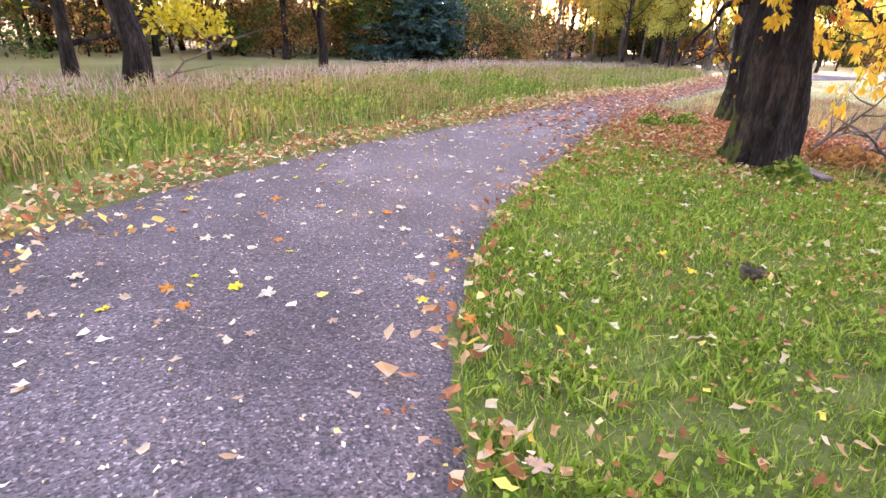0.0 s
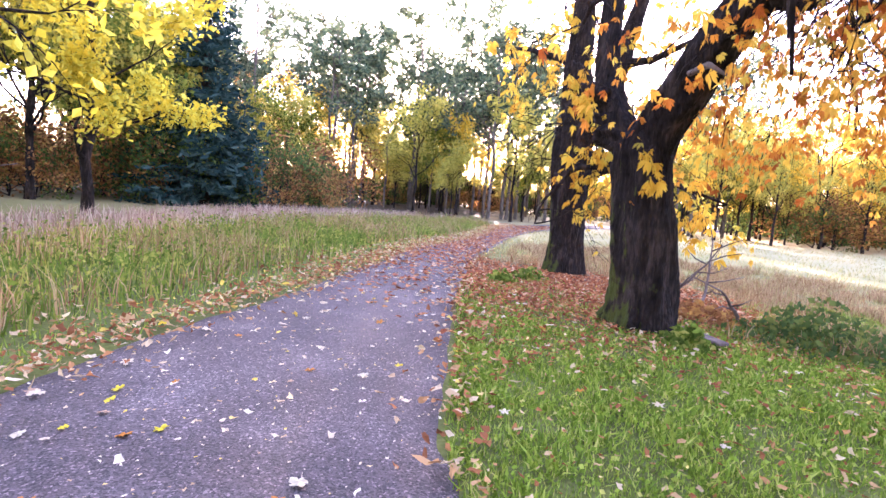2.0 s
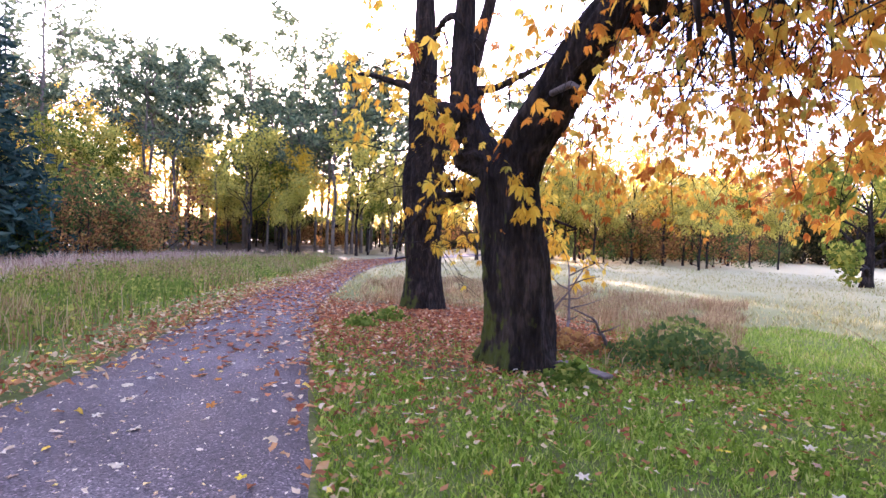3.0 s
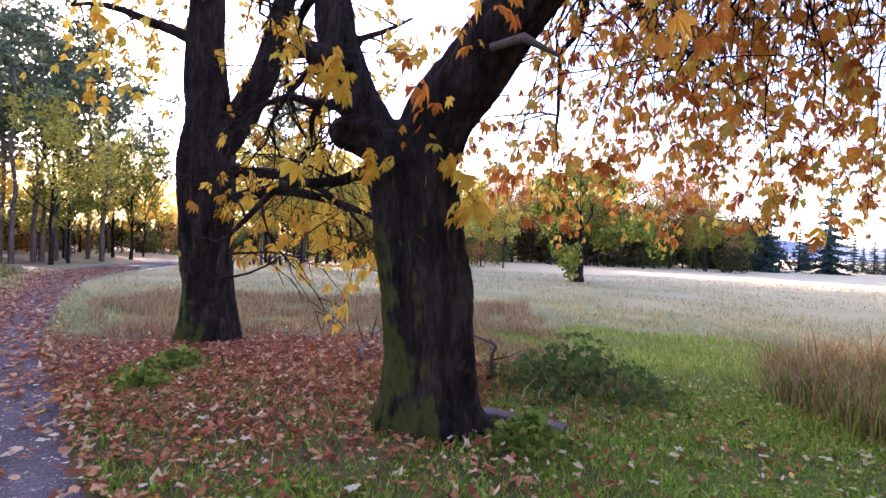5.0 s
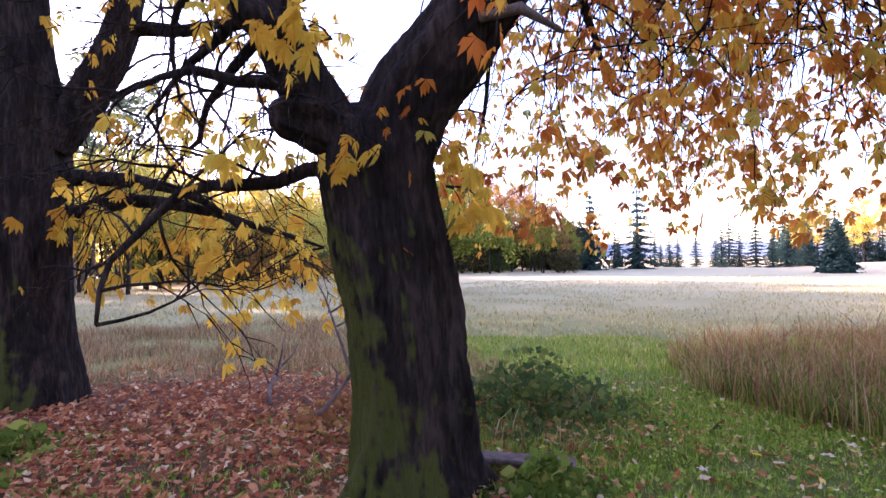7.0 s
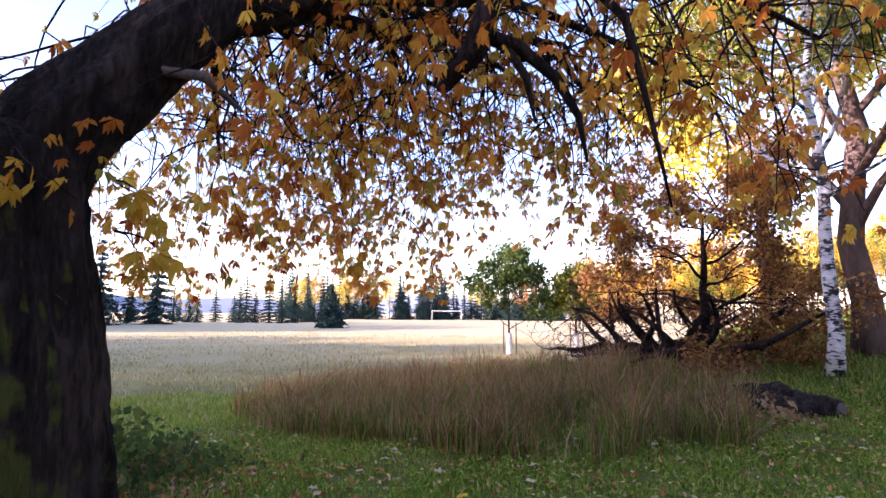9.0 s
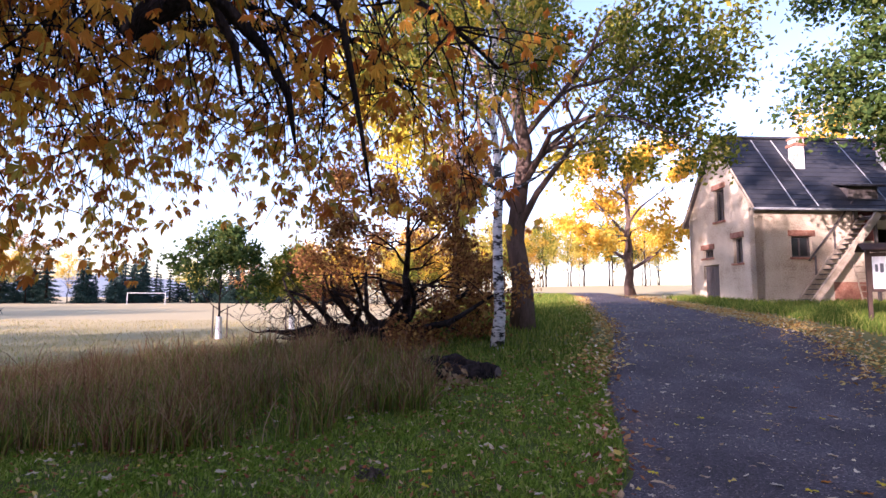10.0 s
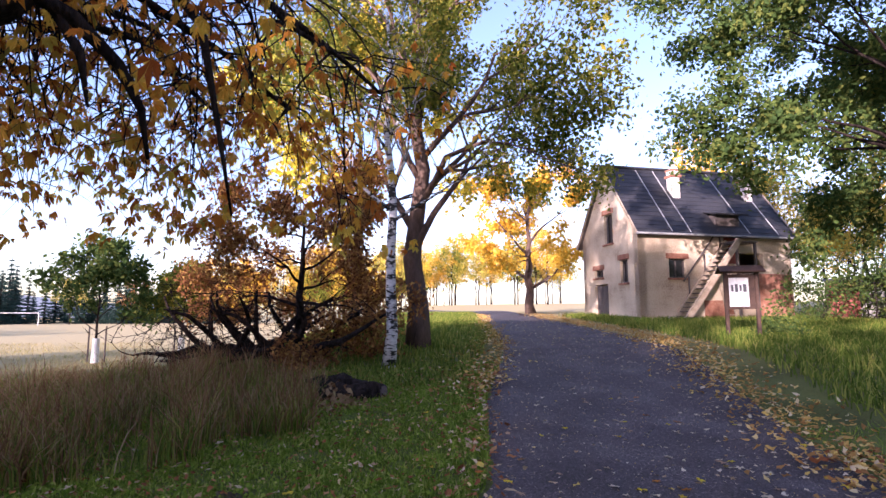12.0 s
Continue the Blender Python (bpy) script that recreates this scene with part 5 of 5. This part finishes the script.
grass("lawn", GRASS, scatter(260000, -6.5, 3.4, -3.5, 9.5, lawn, 1), 0.085, 0.006, "short green lawn with fallen leaves", 0.6, 1)
grass("lawn", GRASS, scatter(70000, -14, -4, 0, 9, lambda x, y, r: (np.hypot(x + 8.0, y - 3.5) < 4.5 + patchy(x, y, 0.6)) & (np.hypot(x + 6.4, y + 2.6) > 3.4), 2), 0.12, 0.008, "short green meadow grass", 0.5, 1)


grass("lawn_tufts", GRASS, scatter(90000, -5, 3.4, -2.5, 8.5, lambda x, y, r: lawn(x, y, r) & (patchy(x, y, 2.2, 6) > 0.0), 41), 0.11, 0.009, "tufts of taller green grass in the lawn", 0.8)
cx, cy, cr = scatter(60000, -6.5, 3.4, -3.5, 9.5, lambda x, y, r: lawn(x, y, r) & (patchy(x, y, 1.6, 9) > -0.05), 14)
cv, cf = leaf_cards(np.stack([cx, cy, land(cx, cy) + 0.03 + 0.035 * cr.random(len(cx))], 1), 0.016, cr, 0.5, 0.5, 0.75)
tagged(mesh_object("clover", cv, cf, GRASS), "clover and small broad leaves in the lawn", "plants", "", "stuff")


def weeds(x, y, rng):
    s, g = outer_side(x, y)
    return s & (g > 0.65 + 0.6 * rng.random(len(x))) & (g < 6.2) & (y < 1.5)


grass("roadside_weeds", WEED, scatter(80000, -22, 9, -21, 1.5, weeds, 3), 0.34, 0.011, "green roadside weeds and grass", 0.5)
grass("verge_grass", GRASS, scatter(120000, -20, 9, -18, 4, lambda x, y, r: (lambda g, o: o & (g > 0.1) & (g < 1.5))(edge_gap(x, y, OUTER), outer_side(x, y)[0]), 33), 0.12, 0.007, "short green and yellow grass on the verge", 0.6, 1)
wx, wy, wr = scatter(70000, -22, 9, -21, 1.5, weeds, 13)
wv, wf = leaf_cards(np.stack([wx, wy, land(wx, wy) + np.abs(wr.normal(0.16, 0.12, len(wx))) * (1 + patchy(wx, wy, 0.8, 5))], 1), 0.035, wr, 0.3, 0.5, 0.6)
tagged(mesh_object("nettles", wv, wf, WEED), "green nettles and broad-leaved weeds along the lane", "plants", "", "stuff")
grass("dry_weeds", DRY, scatter(70000, -22, 9, -21, 1.5, lambda x, y, r: weeds(x, y, r) & (patchy(x, y, 0.5, 4) > -0.05), 4), 0.55, 0.007, "dry straw-coloured stalks among green weeds", 0.35)
grass("seed_heads", PINKDRY, scatter(60000, -24, 10, -24, -4, lambda x, y, r: (lambda s, g: s & (g > 5.2) & (g < 9) & (patchy(x, y, 0.5, 8) > -0.25))(*outer_side(x, y)), 5), 0.5, 0.010, "band of dry pinkish willowherb seed heads", 0.4)


def clump(x, y, rng):
    """The tall uncut patch between the lawn and the meadow."""
    u = ((x + 4.7) * 0.94 - (y - 7.3) * 0.34) / 4.6
    w = ((x + 4.7) * 0.34 + (y - 7.3) * 0.94) / 3.4
    return (u * u + w * w < 1 + 0.35 * patchy(x, y, 0.7, 2)) & ~on_road(x, y) & (rng.random(len(x)) < 0.55 + 0.9 * patchy(x, y, 1.1, 7))


grass("tall_dry_grass", DRY, scatter(30000, -12, 2, 2.5, 13, clump, 6), 0.56, 0.006, "tall dry brown uncut grass patch", 0.5, 3, 0.7)
grass("seed_heads", RUSTGRASS, scatter(34000, -12, 2, 2.5, 13, clump, 16), 0.64, 0.006, "reddish-brown seed heads over the uncut grass", 0.5, 3, 0.8)
grass("tall_green_grass", WEED, scatter(90000, -12, 2, 2.5, 13, clump, 7), 0.46, 0.007, "green blades low in the uncut grass", 0.4, 2, 0.6)


def meadow(x, y, rng):
    s, g = inner_side(x, y)
    d = np.hypot(x, y)
    return s & (d > 7.5 + 3.5 * rng.random(len(x))) & (x < -3.0 - 0.2 * y) & (patchy(x, y, 0.35, 3) > -0.5 * rng.random(len(x))) & (rng.random(len(x)) < np.clip(14 / d, 0.08, 1)) & (np.hypot(x + 6.4, y + 2.6) > 3.2)


grass("meadow_grass", STRAW, scatter(150000, -42, 0, -16, 40, meadow, 8), 0.15, 0.011, "pale dry meadow grass", 0.6)
grass("verge_grass", WEED, scatter(80000, -3, 10, 7.5, 34, lambda x, y, r: (lambda s, g: s & (g > 0.5) & (g < 6.5))(*inner_side(x, y)), 9), 0.22, 0.012, "green verge grass along the lane", 0.5)
grass("bank_grass", WEED, scatter(130000, 4.2, 27, -2, 28, lambda x, y, r: (lambda s, g: s & (g > 1.1 + 0.5 * r.random(len(x))) & (r.random(len(x)) < 0.8))(*outer_side(x, y)), 10), 0.32, 0.014, "rough green grass bank beside the lane", 0.5)


grass("dry_grass", DRY, scatter(60000, -17, -4.6, -9, 4, lambda x, y, r: (lambda s, g: s & (g > 0.7) & (np.hypot(x + 6.0, y + 1.9) > 3.0 + 1.6 * r.random(len(x))) & (patchy(x, y, 0.9, 12) > -0.1) & (y < 2.5))(*inner_side(x, y)), 51), 0.3, 0.006, "dry brown grass and stalks round the old trees", 0.6, 2, 0.5)


def tuft(x, y, seed, n, r, h, mat, label, name="weed_clump"):
    rng = np.random.default_rng(seed)
    px, py = rng.normal(x, r, n), rng.normal(y, r, n)
    pz = land(px, py) + np.minimum(np.abs(rng.normal(0, h, n)), 2 * h) * np.exp(-((px - x) ** 2 + (py - y) ** 2) / (2 * r * r))
    v, f = leaf_cards(np.stack([px, py, pz + 0.03], 1), 0.045, rng, 0.3, 0.5, 0.7)
    tagged(mesh_object(name, v, f, mat), label, "plant", "", "stuff")


tuft(-5.04, -2.79, 1, 260, 0.17, 0.12, WEED, "low bright green nettle clump in litter")
tuft(-6.0, -2.9, 2, 300, 0.22, 0.12, WEED, "low bright green nettle clump in litter")
tuft(-3.95, 1.0, 3, 420, 0.16, 0.14, WEED, "green weeds at the chestnut's foot")
tuft(-6.1, 1.85, 4, 1500, 0.55, 0.32, GREEN, "dark green bramble clump behind the tree")
tuft(-6.2, 0.2, 5, 700, 0.5, 0.12, RUSSET, "rusty bracken and litter behind the tree")
tuft(-0.1, 6.8, 7, 260, 0.35, 0.12, DRY, "dry grass and weeds round the rotting logs")
tuft(13.85, 12.28, 6, 1500, 0.45, 0.75, GREEN, "dark evergreen bush beside the notice board", "bush")


def ground_leaves(name, mat, pts, size, label, on=land, lift=0.02, tilt=0.75):
    """Lying leaves: curled, uneven six-pointed blades."""
    x, y, rng = pts
    n = len(x)
    p = np.stack([x, y, on(x, y) + lift + rng.uniform(0, 0.02, n)], 1)
    up = rng.normal(0, 1 - tilt, (n, 3)) * 0.9 + (0, 0, 1)
    up /= np.linalg.norm(up, axis=1)[:, None]
    a = np.cross(up, unit(n, rng))
    a /= np.linalg.norm(a, axis=1)[:, None]
    b = np.cross(up, a)
    s = size * rng.uniform(0.5, 1.5, n)[:, None]
    rim = [p]
    for k in range(7):
        w = 2 * math.pi * k / 7
        r = s * rng.uniform(0.65, 1.1, n)[:, None] * (1.3 if k == 0 else 0.95 if k % 2 == 0 else 0.6)
        rim.append(p + a * math.cos(w) * r + b * math.sin(w) * r * 0.75 + up * s * rng.uniform(-0.1, 0.4, n)[:, None])
    v = np.stack(rim, 1).reshape(-1, 3)
    i = np.arange(n) * 8
    f = np.concatenate([np.stack([i, i + 1 + k, i + 1 + (k + 1) % 7], 1) for k in range(7)])
    tagged(mesh_object(name, v, f, mat), label, "leaves", "", "stuff")


ground_leaves("leaf_litter", LITTER_RED, scatter(50000, -12, -1, -7.5, 3.0, lambda x, y, r: inner_side(x, y)[0] & (np.hypot((x + 6.0), (y + 1.9)) < 5.6 + 1.6 * patchy(x, y, 0.8) - r.random(len(x)) ** 0.6 * 4.2), 21), 0.039, "thick russet leaf litter under the chestnuts", land, 0.03, 0.6)
ground_leaves("leaf_litter", LITTER, scatter(110000, -24, 6, -20, 9, lambda x, y, r: np.where(on_road(x, y), r.random(len(x)) < 0.8, True) & (edge_gap(x, y, INNER) < np.abs(r.normal(0, 0.2, len(x)))), 22), 0.042, "fallen leaves gathered along the lane's edge", road_z, 0.0, 0.6)
ground_leaves("leaf_litter", LITTER, scatter(190000, -24, 9, -20, 3, lambda x, y, r: edge_gap(x, y, OUTER) < np.abs(r.normal(0, 0.62, len(x))) * np.where(on_road(x, y), 0.5, 1.0), 23), 0.04, "fallen leaves banked along the lane's edge", road_z, 0.03, 0.5)
ground_leaves("leaf_litter", LITTER, scatter(13000, -7, 3.4, -4, 9, lambda x, y, r: inner_side(x, y)[0] & (r.random(len(x)) < np.where(y > 2.2, 0.75, 0.4)), 24), 0.027, "brown and yellow leaves scattered in the lawn", land, 0.05, 0.5)
ground_leaves("leaf_litter", LITTER_RED, scatter(60000, -28, 0, -18, 2, lambda x, y, r: on_road(x, y) & (r.random(len(x)) < np.clip((-x - 1.0) / 6, 0, 1.0)), 25), 0.05, "reddish leaves covering the shaded lane", road_z, 0.012, 0.9)
ground_leaves("leaf_crumbs", LITTER_PALE, scatter(14000, -6, 9.5, -5, 13, lambda x, y, r: on_road(x, y), 28), 0.011, "crumbs of pale dry leaf on the asphalt", road_z, 0.012, 0.8)
ground_leaves("leaf_litter", LITTER_PALE, scatter(4600, -6, 11.5, -5, 23, lambda x, y, r: on_road(x, y), 26), 0.031, "pale fallen leaves scattered on the asphalt", road_z, 0.012, 0.9)
ground_leaves("leaf_litter", LITTER_GOLD, scatter(90000, 0, 15, 1, 30, lambda x, y, r: (edge_gap(x, y, OUTER) < np.abs(r.normal(0, 0.55, len(x)))) | ((edge_gap(x, y, INNER) < np.abs(r.normal(0, 0.5, len(x))) * np.where(on_road(x, y), 0.4, 1.2)) & (y > 6.8)), 27), 0.042, "yellow-brown leaves along the lane to the house", road_z, 0.025, 0.6)


# single large leaves on the asphalt and lawn close to the walk
def star_leaf(seed):
    rng = np.random.default_rng(seed)
    v, n = [(0, 0, 0.012)], 20
    for k in range(n):
        a = 2 * math.pi * k / n
        r = 0.055 * (0.55 + 0.45 * abs(math.cos(2.5 * a)) ** 0.7) * rng.uniform(0.85, 1.15)
        v.append((math.cos(a) * r, math.sin(a) * r, rng.uniform(0, 0.02)))
    f = [(0, 1 + k, 1 + (k + 1) % n) for k in range(n)]
    v += [(0.05, -0.002, 0.008), (0.05, 0.002, 0.008), (0.11, 0.01, 0.01)]
    f.append((21, 22, 23))
    return v, f


def single_leaves():
    rng = np.random.default_rng(31)
    kinds = []
    tints = [("cream_maple_leaf", (0.66, 0.56, 0.40)), ("yellow_maple_leaf", (0.74, 0.58, 0.06)), ("orange_maple_leaf", (0.55, 0.22, 0.05)), ("tan_maple_leaf", (0.45, 0.30, 0.2))]
    for k, (nm, c) in enumerate(tints):
        v, f = star_leaf(k)
        mat = leafy(nm, [(0, tuple(q * 0.75 for q in c)), (1, c)], 0.2)
        kinds.append((mesh_object("fallen_leaf", v, f, mat), nm.split("_")[0]))
    placed = 0
    for _ in range(1200):
        x, y = rng.uniform(-4, 5), rng.uniform(-4, 6)
        r = on_road(np.array([x]), np.array([y]))[0]
        if not r and not (inner_side(np.array([x]), np.array([y]))[0][0] and rng.random() < 0.5):
            continue
        ob, tint = kinds[int(rng.choice(4, p=[0.5, 0.15, 0.15, 0.2]))]
        m = Matrix.Translation((x, y, float(land(x, y)) + (0.062 if r else 0.07))) @ pose(0, 0, 0, rng.normal(0, 6), rng.normal(0, 6), rng.uniform(0, 360)) @ Matrix.Scale(rng.uniform(0.45, 0.95), 4)
        o = copy_thing(ob, m)
        tagged(o, tint + " dry maple leaf lying on the asphalt" if r else tint + " dry maple leaf lying in the lawn", "leaf", "fallen maple leaves")
        placed += 1
        if placed >= 200:
            break
    for ob, _ in kinds:
        bpy.data.objects.remove(ob)


single_leaves()
